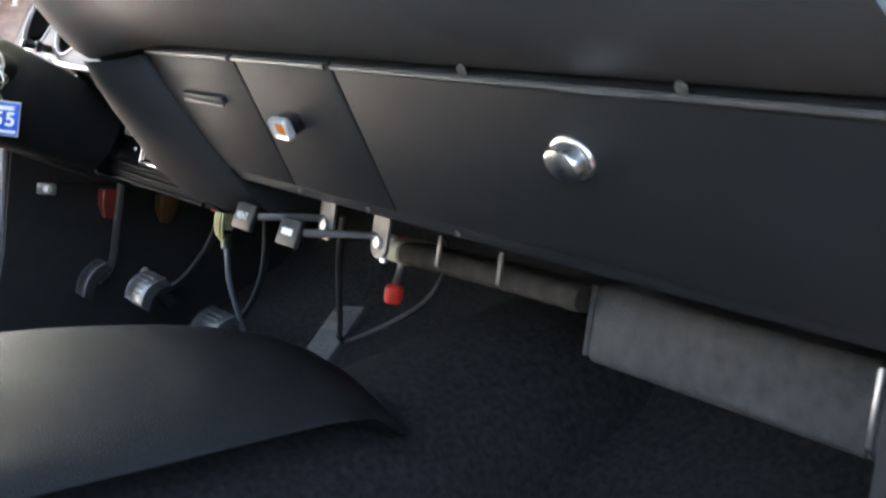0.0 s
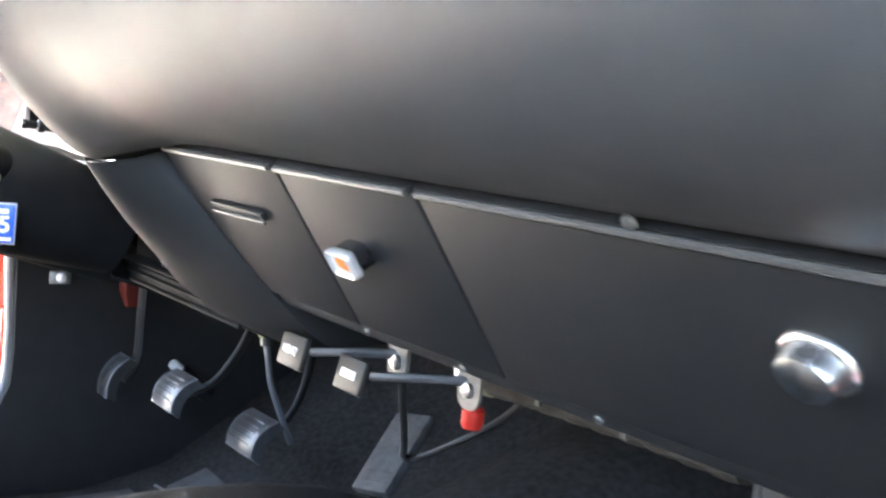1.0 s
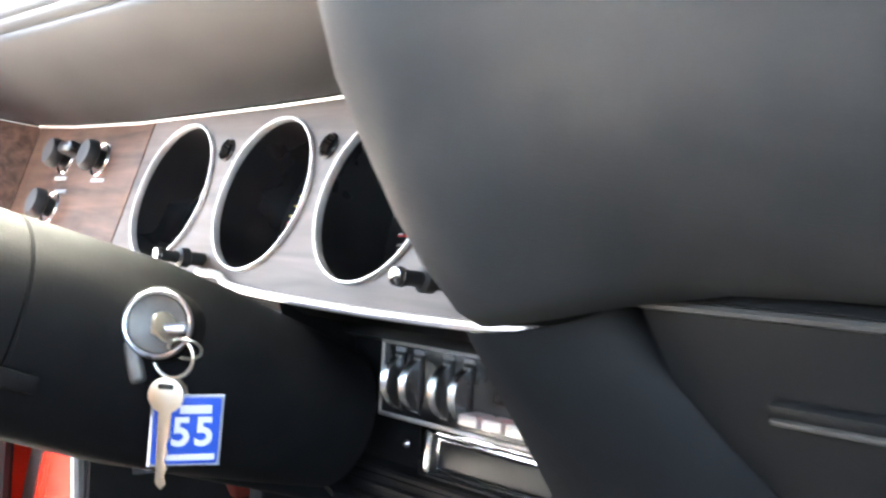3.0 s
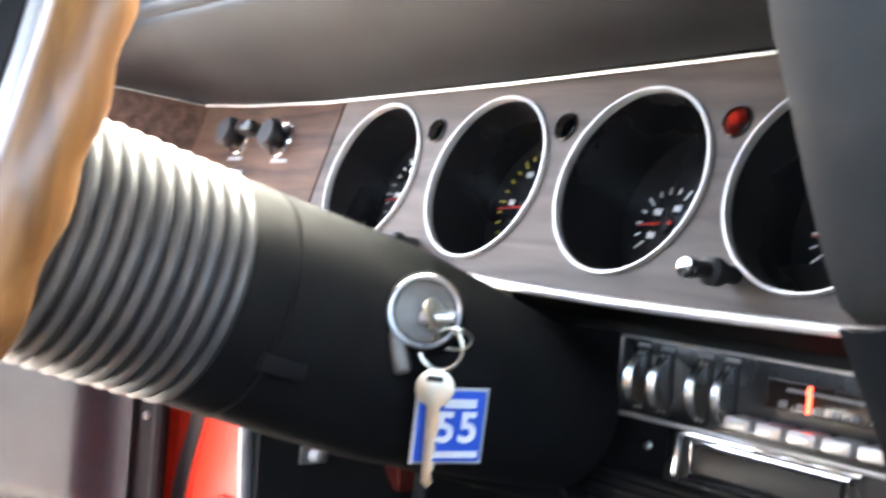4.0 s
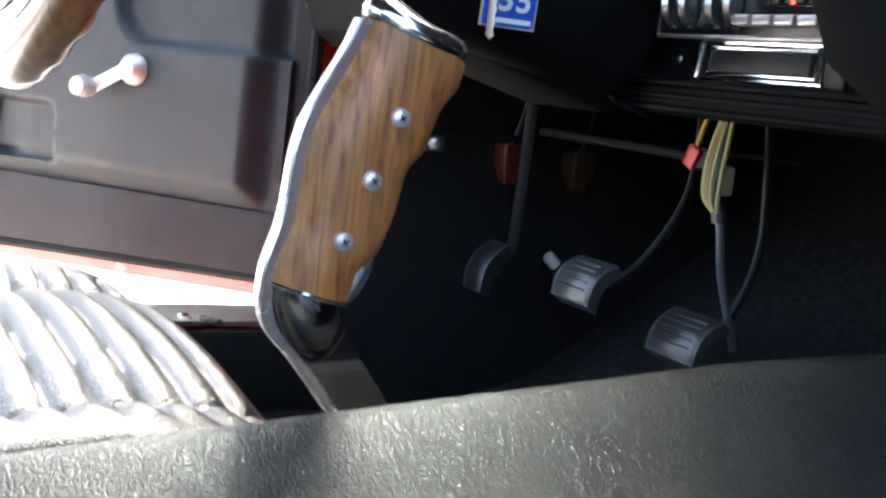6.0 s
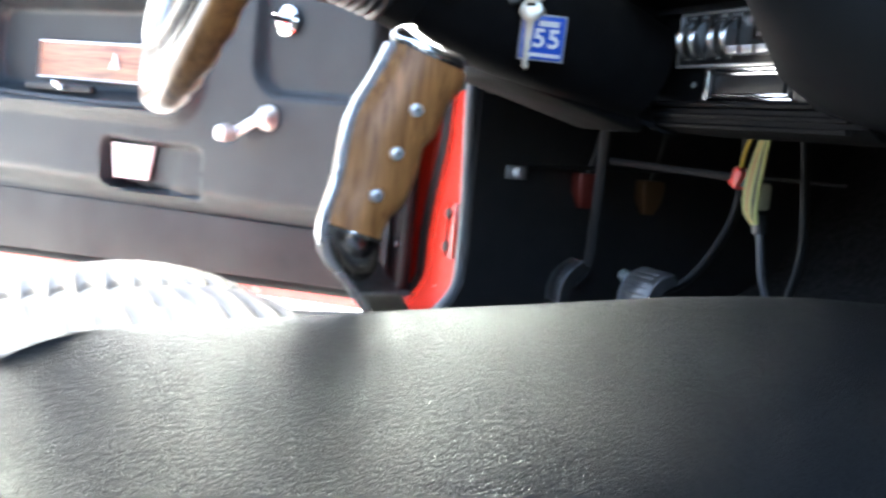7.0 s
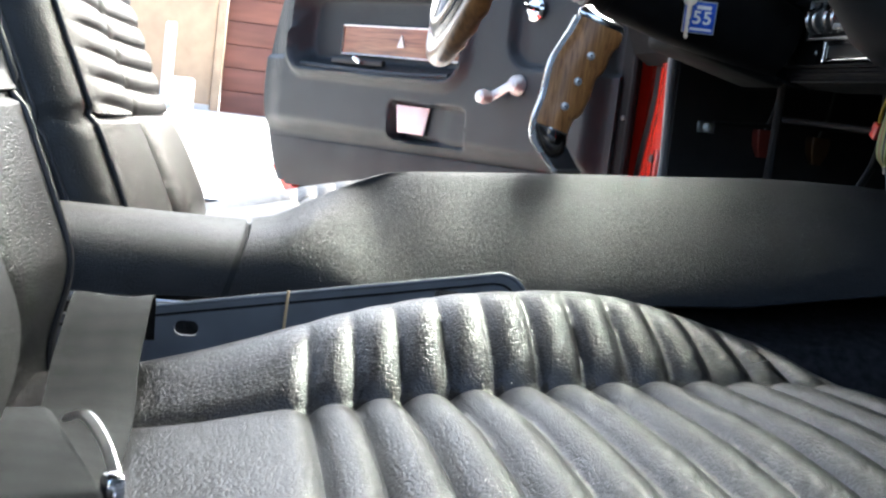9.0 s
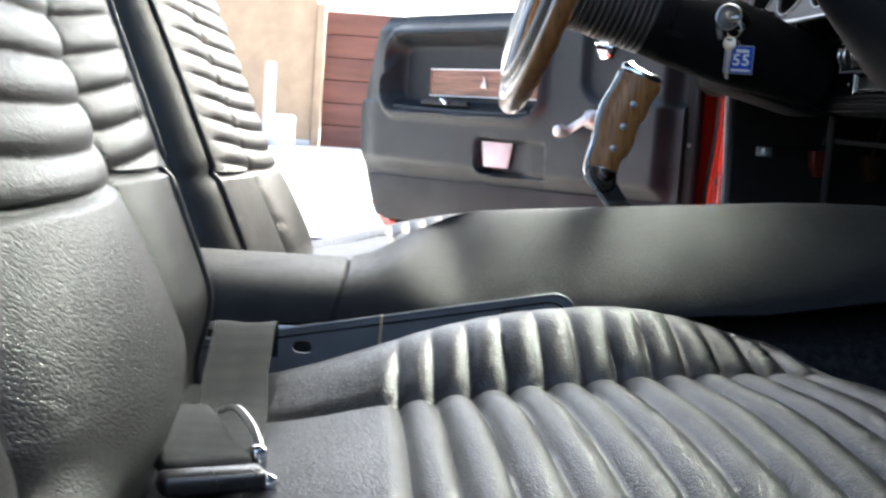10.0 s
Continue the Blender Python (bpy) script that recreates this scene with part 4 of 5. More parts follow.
    for ang in (180, 0, 270):
        q = m @ pose(0, 0, 0, 0, 0, ang)
        s = part("spoke", loft([[(x, y * wd, z + hh) for y, z in ((-1, 0), (-0.85, -0.004), (0.85, -0.004), (1, 0), (0.85, 0.003), (-0.85, 0.003))] for x, wd, hh in ((0.038, 0.030, -0.024), (0.09, 0.026, -0.024), (0.14, 0.025, -0.022), (0.163, 0.030, -0.021))]), "silver", w, "bright metal spoke")
        s.matrix_basis = q
        part("spoke_inlay", loft([[(x, y * wd, z + hh) for y, z in ((-1, -0.0045), (1, -0.0045), (1, 0.0045), (-1, 0.0045))] for x, wd, hh in ((0.046, 0.012, -0.024), (0.09, 0.010, -0.024), (0.14, 0.010, -0.022), (0.158, 0.011, -0.0212))]), "black", s)


def keys():
    k = thing("key_set", "car key and blue plastic tag on a steel ring", "keys")
    c = Vector((-0.254, 0.462, 0.811))
    v = Vector((0.62, -0.78, 0.0)).normalized()
    m = Matrix.Translation(c) @ Vector((0, 0, 1)).rotation_difference(v).to_matrix().to_4x4()
    part("split_ring", tube([m @ Vector((0.011 * math.cos(a), 0.011 * math.sin(a), 0.0006 * math.sin(a / 2))) for a in (2 * math.pi * q / 40 for q in range(40))], 0.0011, 8, loop=True), "brass", k)
    part("fixed_key", slab([(0.0085 * math.sin(a), 0.0085 * math.cos(a)) for a in (2 * math.pi * q / 24 for q in range(24))], 0.0022, m=pose(-0.252, 0.4545, 0.8265, 0, 62, 20), bevel=0.0005), "brass", k, "nickel silver key in the lock")
    part("second_ring", tube([m @ pose(0.002, 0.0075, 0.0, 30, 40, 0) @ Vector((0.0085 * math.cos(a), 0.0085 * math.sin(a), 0)) for a in (2 * math.pi * q / 32 for q in range(32))], 0.0009, 8, loop=True), "brass", k)
    # hanging key: round bow and notched blade
    right = Vector((0.70, 0.70, 0)).normalized()
    down = Vector((-0.012, 0.004, -1)).normalized()
    nrm = right.cross(down).normalized()
    km = Matrix(((right.x, -down.x, nrm.x, -0.247), (right.y, -down.y, nrm.y, 0.455), (right.z, -down.z, nrm.z, 0.792), (0, 0, 0, 1)))
    bow = [(0.0095 * math.sin(a), 0.0095 * math.cos(a)) for a in (radians(160 - 320 * q / 24) for q in range(25))]
    blade = [(-0.0032, -0.009), (-0.0032, -0.022), (-0.0030, -0.046), (0.0, -0.049), (0.0026, -0.046), (0.0012, -0.042), (0.0028, -0.038), (0.0010, -0.034), (0.0028, -0.030), (0.0016, -0.026), (0.0032, -0.022), (0.0032, -0.009)]
    part("hanging_key", slab(bow + blade[1:-1], 0.002, m=km, bevel=0.0004), "brass", k, "nickel silver car key")
    part("key_eye", box(0.009, 0.0035, 0.0026, 0.001, m=km @ pose(0, 0.0045, 0.001)), "black", k)
    # tag
    o = Vector((-0.256, 0.4725, 0.7715))
    r2 = Vector((0.22, 0.975, 0.0)).normalized()
    up = Vector((0.10, -0.02, 1)).normalized()
    n2 = r2.cross(up).normalized()
    tm = Matrix(((r2.x, up.x, n2.x, o.x), (r2.y, up.y, n2.y, o.y), (r2.z, up.z, n2.z, o.z), (0, 0, 0, 1)))
    t = part("tag", slab(rounded(0.036, 0.036, 0.002, 3), 0.003, m=tm @ pose(0, 0, -0.0015), bevel=0.0006), "blue", k, "blue plastic tag with white print")
    part("tag_edge", tube([tm @ Vector((x, y, 0)) for x, y in ((-0.0185, -0.0185), (0.0185, -0.0185), (0.0185, 0.0185), (-0.0185, 0.0185))], 0.0014, 6, loop=True), "clear", t)
    for dx in (-0.0062, 0.0062):
        cu = bpy.data.curves.new("digit", "FONT")
        cu.body, cu.size, cu.align_x, cu.align_y, cu.extrude, cu.offset = "5", 0.0215, "CENTER", "CENTER", 0.0003, 0.0005
        tx = new("digit", cu)
        me = bpy.data.meshes.new_from_object(tx)
        bpy.data.objects.remove(tx)
        me.materials.append(M["tagwhite"])
        dg = new("digit", me)
        dg.matrix_basis = tm @ pose(0.003 + dx, -0.001, 0.0022)
        dg.parent = t
    part("print_bar", box(0.017, 0.0045, 0.0006, 0, m=tm @ pose(0.004, 0.0118, 0.0019)), "tagwhite", t)
    part("print_bar", box(0.026, 0.0032, 0.0006, 0, m=tm @ pose(0.003, -0.0142, 0.0019)), "tagwhite", t)
    part("link", tube([(-0.252, 0.464, 0.800), (-0.255, 0.470, 0.795), (-0.256, 0.472, 0.790)], 0.001, 6), "brass", k)


# ---- centre console, gear lever ----
def console():
    c = thing("centre_console", "black grained vinyl centre console over the tunnel", "centre console")

    def ring(y, h, foot, w, drop):
        """Section from the passenger's side over the crest down to the driver's side, which lies lower by drop; w 0: domed lid, 1: a nearly straight flank."""
        near = []
        for k in range(21):
            a = k / 20 * math.pi / 2
            p = 0.6 + 0.9 * w
            # a hollow behind the hump
            bowl = math.exp(-((y - 0.062 - 0.020 * math.cos(a)) / 0.034) ** 2) * math.sin(a) ** 1.5 * math.sin(2 * min(a, math.pi / 2 - 0.01)) ** 0.6
            back = 0.014 * (1 - smoothstep(-0.01, 0.05, y)) * (1 - math.sin(a) ** p)
            near.append((0.022 + 0.140 * math.cos(a) ** p - 0.019 * bowl, y - back, foot + (h - foot) * math.sin(a) ** p - 0.008 * bowl))
        far = [(-0.05 - 0.085 * math.sin(a) ** 0.8, y, foot - 0.05 + (h - drop - foot + 0.05) * math.cos(a) ** 0.8) for a in (k / 8 * math.pi / 2 for k in range(9))]
        return [(0.150, near[0][1], foot - 0.004)] + near, far

    def foot(y):
        return 0.4545 + 0.075 * (y + 0.04) + 0.10 * max(0.0, y - 0.40)
    lid = [sum(ring(y, 0.5045, foot(max(y, -0.2)), 0.0, 0.012), []) for y in (-0.75, -0.6, -0.3, -0.1, -0.0385)]
    part("rear_lid", loft(lid), "console", c, "black vinyl console lid")
    # Filler below the lid gap, black to stand for the shade in it.
    gap = [sum(ring(y, 0.5005, foot(y), 0.0, 0.012), []) for y in (-0.06, -0.015)]
    part("lid_gap_dark", loft(gap), "seal", c, "black filler for the shade in the lid seam")
    rows = []
    for y, h in ((-0.033, 0.506), (-0.015, 0.510), (0.0, 0.517), (0.012, 0.524), (0.024, 0.531), (0.036, 0.538), (0.048, 0.5445), (0.060, 0.550), (0.0675, 0.5537), (0.075, 0.557), (0.0825, 0.5596), (0.09, 0.562), (0.10, 0.5640), (0.11, 0.5655), (0.125, 0.5670), (0.15, 0.5695), (0.2, 0.574), (0.25, 0.5785),
                 (0.3, 0.583), (0.35, 0.587), (0.40, 0.5915), (0.45, 0.596), (0.50, 0.5985), (0.56, 0.600), (0.62, 0.598), (0.68, 0.590), (0.73, 0.575), (0.77, 0.555)):
        deep = 0.012 + 0.050 * smoothstep(0.02, 0.16, y)
        a, b = ring(y, h, min(foot(y), h - 0.035), smoothstep(-0.005, 0.085, y), deep)
        w = smoothstep(0.05, 0.14, y) * (1 - smoothstep(0.45, 0.56, y))
        x0 = a[-1][0]
        well = [(x0 - 0.008, y, h - 0.0006), (x0 - 0.016, y, h - 0.003 - (0.020 + deep) * w), (-0.035, y, h - deep * 0.6 - 0.045 * w)]
        rows.append(a + well + b)
    part("console_body", loft(rows), "console", c, angle=50)
    part("plinth", box(0.27, 1.50, 0.10, 0.01, m=pose(0.0, -0.0, 0.405)), "carpet", c)
    part("lid_hinge", box(0.14, 0.004, 0.008, 0.001, m=pose(0.162, -0.15, 0.4445, 0, 0, 90)), "steel", c)
    boot = [[(-0.045 + 0.62 * r * math.cos(a) + 0.0036 * k, 0.32 + 1.1 * r * math.sin(a) - (0.002 * k), 0.508 + 0.005 * k) for a in (2 * math.pi * j / 28 for j in range(28))] for k, r in enumerate((0.085, 0.08, 0.068, 0.062, 0.048, 0.04, 0.026, 0.016))]
    part("lever_boot", loft(boot), "rubber", c, "black rubber lever boot")
    part("well_trim", box(0.09, 0.11, 0.004, 0.002, m=pose(-0.055, 0.43, 0.525)), "dashwood", c, "wood-grain console inlay")


def shifter():
    s = thing("gear_lever", "pistol-grip gear lever with walnut plates and chrome cap", "gear lever", -0.016, 0, 0)
    front = spline([(0.3085, 0.7200, 0), (0.3068, 0.7100, 0), (0.3002, 0.7012, 0), (0.2966, 0.6905, 0), (0.2935, 0.6812, 0), (0.2875, 0.6745, 0), (0.2856, 0.6672, 0), (0.2835, 0.6560, 0), (0.2802, 0.6450, 0), (0.2762, 0.6365, 0), (0.2700, 0.6312, 0), (0.2672, 0.6235, 0), (0.2655, 0.6165, 0)], 2)
    rear = spline([(0.2635, 0.7335, 0), (0.2607, 0.7260, 0), (0.2575, 0.7185, 0), (0.2522, 0.7085, 0), (0.2478, 0.7000, 0), (0.2440, 0.6915, 0), (0.2412, 0.6820, 0), (0.2398, 0.6705, 0), (0.2390, 0.6590, 0), (0.2374, 0.6485, 0), (0.2348, 0.6395, 0), (0.2328, 0.6318, 0), (0.2320, 0.6250, 0)], 2)
    for side in (1, -1):
        rings = []
        for f, r in zip(front, rear):
            row = []
            for k in range(13):
                t = k / 12
                bulge = 0.0040 + 0.0105 * math.sin(math.pi * t) ** 0.5
                row.append((side * bulge, r.x + (f.x - r.x) * (0.02 + 0.98 * t), r.y + (f.y - r.y) * t))
            row += [(side * 0.0030, f.x, f.y), (side * 0.0030, r.x, r.y)]
            rings.append(row)
        p = part("grip_plate", loft(rings), "grip", s, "oiled walnut grip plate", angle=60)
        for y, z in ((0.2762, 0.6955), (0.2666, 0.6694), (0.2567, 0.6442)):
            b = part("grip_screw", lathe([(0.0042, 0.0), (0.0042, 0.0010), (0.0037, 0.0022), (0.002, 0.0030), (0.0, 0.0032)], 20, pose(side * 0.0140, y, z, 0, side * 90, 0)), "silver", p, "domed chrome cross-head screw")
            for turn in (35, 125):
                part("screw_slot", box(0.0010, 0.0007, 0.0036, 0.0001, m=pose(side * 0.0169, y, z, turn)), "black", b)
    # a bright strip runs down the back of the grip and on behind the heel
    run = [(p.x, p.y) for p in rear] + [(p.x, p.y) for p in spline([(0.2318, 0.6180, 0), (0.2342, 0.6090, 0), (0.2388, 0.6020, 0), (0.2455, 0.5950, 0), (0.2550, 0.5845, 0), (0.2645, 0.5725, 0), (0.2760, 0.5580, 0)], 3)]
    part("spine", loft([[(-0.0042, y - 0.0034, z), (-0.0030, y - 0.0044, z), (0.0030, y - 0.0044, z), (0.0042, y - 0.0034, z), (0.0042, y + 0.001, z), (-0.0042, y + 0.001, z)] for y, z in run]), "satin", s, "chrome strip down the back")
    part("core", loft([[(x, y, z) for x, y, z in ((-0.0031, r.x, r.y), (0.0031, r.x, r.y), (0.0031, f.x - 0.001, f.y), (-0.0031, f.x - 0.001, f.y))] for f, r in zip(front, rear)]), "darkchrome", s)
    cap = []
    for k, (off, wd, cut) in enumerate(((0.0, 0.0148, 0.0), (0.0022, 0.0155, 0.0), (0.0055, 0.0152, 0.0003), (0.0085, 0.0135, 0.0022), (0.0105, 0.0095, 0.0060), (0.0115, 0.0040, 0.0120))):
        cap.append([(wd * math.sin(a), 0.2858 + (0.0242 - cut) * math.cos(a), 0.7272 - 0.0066 * math.cos(a) + 0.9 * off + 0.0012 * math.cos(2 * a)) for a in (2 * math.pi * j / 32 for j in range(32))])
    part("cap", loft(cap), "chrome", s, "polished chrome cap")
    heel = []
    for cy, cz, ry, wd in ((0.2487, 0.6212, 0.0172, 0.0136), (0.2495, 0.6150, 0.0174, 0.0140), (0.2503, 0.6080, 0.0164, 0.0132), (0.2510, 0.6015, 0.0138, 0.0115), (0.2515, 0.5960, 0.0100, 0.0085), (0.2515, 0.5925, 0.0045, 0.0040)):
        heel.append([(wd * math.sin(a), cy + ry * math.cos(a), cz - 0.0040 * math.cos(a) * ry / 0.017) for a in (2 * math.pi * j / 28 for j in range(28))])
    h = part("heel", loft(heel), "darkchrome", s, "dark polished heel cap")
    part("heel_ring", tube([(0.0142 * math.sin(a), 0.2488 + 0.0178 * math.cos(a), 0.6206 - 0.0042 * math.cos(a)) for a in (2 * math.pi * j / 32 for j in range(32))], 0.0010, 6, loop=True), "chrome", h)
    part("lever", loft([[(x, y + dy, z + 0.5 * dy) for x, dy in ((-0.003, -0.011), (0.003, -0.011), (0.003, 0.011), (-0.003, 0.011))] for y, z in ((0.2540, 0.6020), (0.2620, 0.5900), (0.2760, 0.5720), (0.2920, 0.5500), (0.3100, 0.5200))]), "darkchrome", s)


# ---- seats ----
def seat(name, xc, zs, y_pleat, y_edge, z_edge, label, y_front, hw, ow, bump, drop, hb, swell, dome, tuck, lean):
    """zs(y): height of the crease line; hw, ow: half widths at the crease and overall; y_edge, z_edge: a point of the backrest's edge piping."""
    s = thing(name, label, "car seat", xc, 0, 0)
    P = 0.0285

    def cushion(u, v):
        # u runs over the section, v from back to front
        px = -ow + 2 * ow * u
        py = -0.20 + (y_front + 0.20) * v
        q = abs(px)
        t = max(0.0, (q - hw) / (ow - hw))
        z = zs(py)
        bol = bump * (0.28 + 0.72 * smoothstep(-0.16, 0.13, py)) * (math.sin(math.pi / 2 * min(1, t / 0.66)) ** 0.85 - 0.62 * max(0.0, (t - 0.66) / 0.34) ** 2) * (1 - 1.25 * smoothstep(0.17, 0.435, py)) - drop * smoothstep(0.86, 1.0, t) ** 1.5
        crown = 0.016 * (1 - (q / hw) ** 2) if q < hw else 0.0
        near = math.exp(-((q - hw) / 0.005) ** 2)
        groove = -0.004 * near
        d = py - y_pleat
        if d > 0:
            wav = 0.0016 * noise.noise(Vector((px * 9, py * 5, xc))) * min(1.0, d / 0.02)
            sc = abs(math.sin(math.pi * (d + wav) / P)) ** 0.62 - 0.72
        else:
            # plain rear part, rounded down into the first seam
            sc = math.sin(math.pi / 2 * min(1.0, -d / 0.016)) ** 0.62 - 0.72 - 0.28 * smoothstep(0.016, 0.09, -d)
        pl = (0.0088 if q < hw else 0.0080) * sc * (1 - 0.7 * near) * (1 - 0.9 * smoothstep(0.30, 0.72, t))
        front = -0.12 * smoothstep(y_front - 0.12, y_front, py) ** 2
        jit = 0.0010 * noise.noise(Vector((px * 14, py * 14, xc * 3)))
        # wrinkles gathered at the seam
        jit += 0.0007 * noise.noise(Vector((px * 30, py * 120, xc * 7))) * math.exp(-(max(0.0, q - hw - 0.012) / 0.028) ** 2) * (1 if q > hw else 0.3)
        return (px * (1 - 0.10 * smoothstep(0.75, 1.0, v) ** 2), py, z + bol + crown + groove + pl + front + jit)
    part("cushion", sheet(cushion, 110, 300, 0.07), "hide", s, "pleated black vinyl cushion", angle=80)
    for uu in (0.0, 1.0):
        pts = [cushion(uu, k / 60) for k in range(61)]
        part("piping", tube([(p[0], p[1], p[2] + 0.001) for p in pts], 0.0042, 8), "rubber", s)
    part("seat_base", box(2 * ow - 0.09, y_front + 0.10, 0.06, 0.015, 2, m=pose(0, (y_front - 0.18) / 2, zs(0) - 0.09)), "black", s)

    def back(u, v):
        px = -ow + 2 * ow * u
        q = abs(px)
        z = z_edge - 0.12 + 0.62 * v
        y = y_edge - lean * (z - z_edge) - 0.05 * max(0, v - 0.6) ** 1.5 - tuck * smoothstep(z_edge - 0.01, z_edge - 0.11, z)
        w = max(0.0, (q - hb) / (ow - hb))
        bulge = swell * max(0.0, 1 - w) ** 0.8 + 0.009 * math.sin(math.pi * w) ** 0.8 + dome * max(0.0, 1 - (q / hb) ** 2) - 0.006 * math.exp(-((q - hb) / 0.006) ** 2)
        lowz = z_edge + 0.088
        pl = 0.0
        if z > lowz:
            ph = (z - lowz) + (-0.10 * (q - hb) if q > hb else 0.006 * (1 - (q / hb) ** 2))
            ph += 0.0008 * noise.noise(Vector((px * 9, z * 5, xc)))
            pl = 0.0056 * (abs(math.sin(math.pi * ph / 0.0275)) ** 0.62 - 0.75)
            pl *= 1 - 0.7 * math.exp(-((q - hb) / 0.008) ** 2)
            pl *= 1 - 0.9 * smoothstep(ow - 0.05, ow - 0.004, q)
        elif z > lowz - 0.006:
            pl = -0.006
        if z < lowz:
            # plain lower panel, stuffed like a pillow
            bulge += 0.013 * math.sin(math.pi * (z - z_edge + 0.12) / (lowz - z_edge + 0.12)) ** 0.8 * (1 - 0.6 * math.exp(-((q - hb) / 0.02) ** 2)) * (1 - smoothstep(hb - 0.03, ow - 0.03, q))
        jit = 0.0006 * noise.noise(Vector((px * 11, z * 11, xc * 5)))
        jit += 0.0007 * noise.noise(Vector((px * 30, z * 110, xc * 7))) * math.exp(-((q - hb) / 0.03) ** 2)
        top = smoothstep(0.86, 1.0, v)
        return (px * (1 - 0.25 * top ** 2), y + (bulge + pl) * (1 - top) + jit - 0.06 * top ** 2, z)
    part("backrest", sheet(back, 110, 300, 0.045, (0, -1, -0.3)), "hide", s, "pleated black vinyl backrest", angle=80)
    for uu in (0.0, 1.0):
        pts = [back(uu, k / 60) for k in range(61)]
        o = (2 * uu - 1) * (1.0 if xc < 0 else 0.2)
        part("piping", tube([(p[0], p[1] + 0.001, p[2]) for p in pts], 0.0034, 8), "rubber", s)
        part("piping", tube([(p[0] + 0.043 * o, p[1] - 0.046, p[2] - 0.015) for p in pts], 0.0030, 8), "rubber", s)
        # smooth side band between the two pipings, rounded outwards
        part("side_band", loft([[(p[0] + dx * o, p[1] - dy, p[2] - 0.28 * dy) for dx, dy in ((-0.004, 0.002), (0.004, 0.002), (0.015, 0.006), (0.027, 0.014), (0.037, 0.026), (0.043, 0.040), (0.043, 0.048), (-0.004, 0.048))] for p in pts]), "hide", s, "smooth black vinyl side band", angle=60)
        part("seam_welt", tube([(p[0] + 0.040 * o, p[1] - 0.055, p[2] - 0.018) for p in pts], 0.0022, 6), "rubber", s)
    k2 = ow - 0.013
    shell_ = [[(x * k2 * (1 - 0.25 * smoothstep(0.86, 1, v) ** 2), yy, zz) for x, yy, zz in ((-1, back(0, v)[1] - 0.05, back(0, v)[2]), (1, back(1, v)[1] - 0.05, back(1, v)[2]), (0.86, back(1, v)[1] - 0.10, back(1, v)[2]), (-0.86, back(0, v)[1] - 0.10, back(0, v)[2]))] for v in (0.0, 0.2, 0.4, 0.6, 0.8, 0.95)]
    # The driver's shell takes a lighter vinyl to stand for light on its flank.
    part("back_shell", loft(shell_), "gloss" if xc > 0 else "console", s, "smooth black seat back shell")


def seat_shield():
    s = thing("seat_side_shield", "grey painted steel strip beside the passenger seat", "seat shield", 0.272, 0, 0)
    top = lambda y: 0.482 + 0.19 * y
    out = [(-0.19, top(-0.19)), (0.155, top(0.155))] + [(0.155 + 0.022 * math.sin(a), top(0.155) - 0.022 + 0.022 * math.cos(a)) for a in (math.pi / 2 * k / 6 for k in range(1, 7))] + [(0.178, 0.40), (-0.19, 0.36)]
    holes = [rounded(0.017, 0.011, 0.005, 4, -0.072, 0.450), rounded(0.020, 0.011, 0.0048, 4, 0.116, 0.490)]
    part("strip", holed(out, holes, 0.003, Matrix(((0, 0, 1, 0), (1, 0, 0, 0), (0, 1, 0, 0), (0, 0, 0, 1)))), "grey", s)
    part("edge_roll", tube([(0.002, y, top(y)) for y in (-0.19, -0.05, 0.05, 0.155)] + [(0.002, 0.155 + 0.022 * math.sin(a), top(0.155) - 0.022 + 0.022 * math.cos(a)) for a in (math.pi / 2 * k / 6 for k in range(1, 7))], 0.0019, 8), "grey", s)
    # Thin black tube that draws the shade in a pressed groove.
    part("groove_shade", tube([(0.003, y, top(y) - 0.0065) for y in (-0.19, 0.02, 0.15)] + [(0.003, 0.152 + 0.018 * math.sin(a), top(0.152) - 0.0245 + 0.018 * math.cos(a)) for a in (math.pi / 2 * k / 5 for k in range(1, 6))] + [(0.003, 0.170, 0.47)], 0.0010, 8), "seal", s, "black line for the shade in a pressed groove")
    c = part("cord", tube(spline([(0.006, -0.0015, top(0) + 0.003), (0.007, -0.002, 0.47), (0.007, -0.0025, 0.44), (0.006, -0.002, 0.42)]), 0.0011, 6), "thread")
    c.matrix_basis = pose(0.272, 0, 0)
    tagged(c, "tan cord tied round the steel seat shield", "cord")


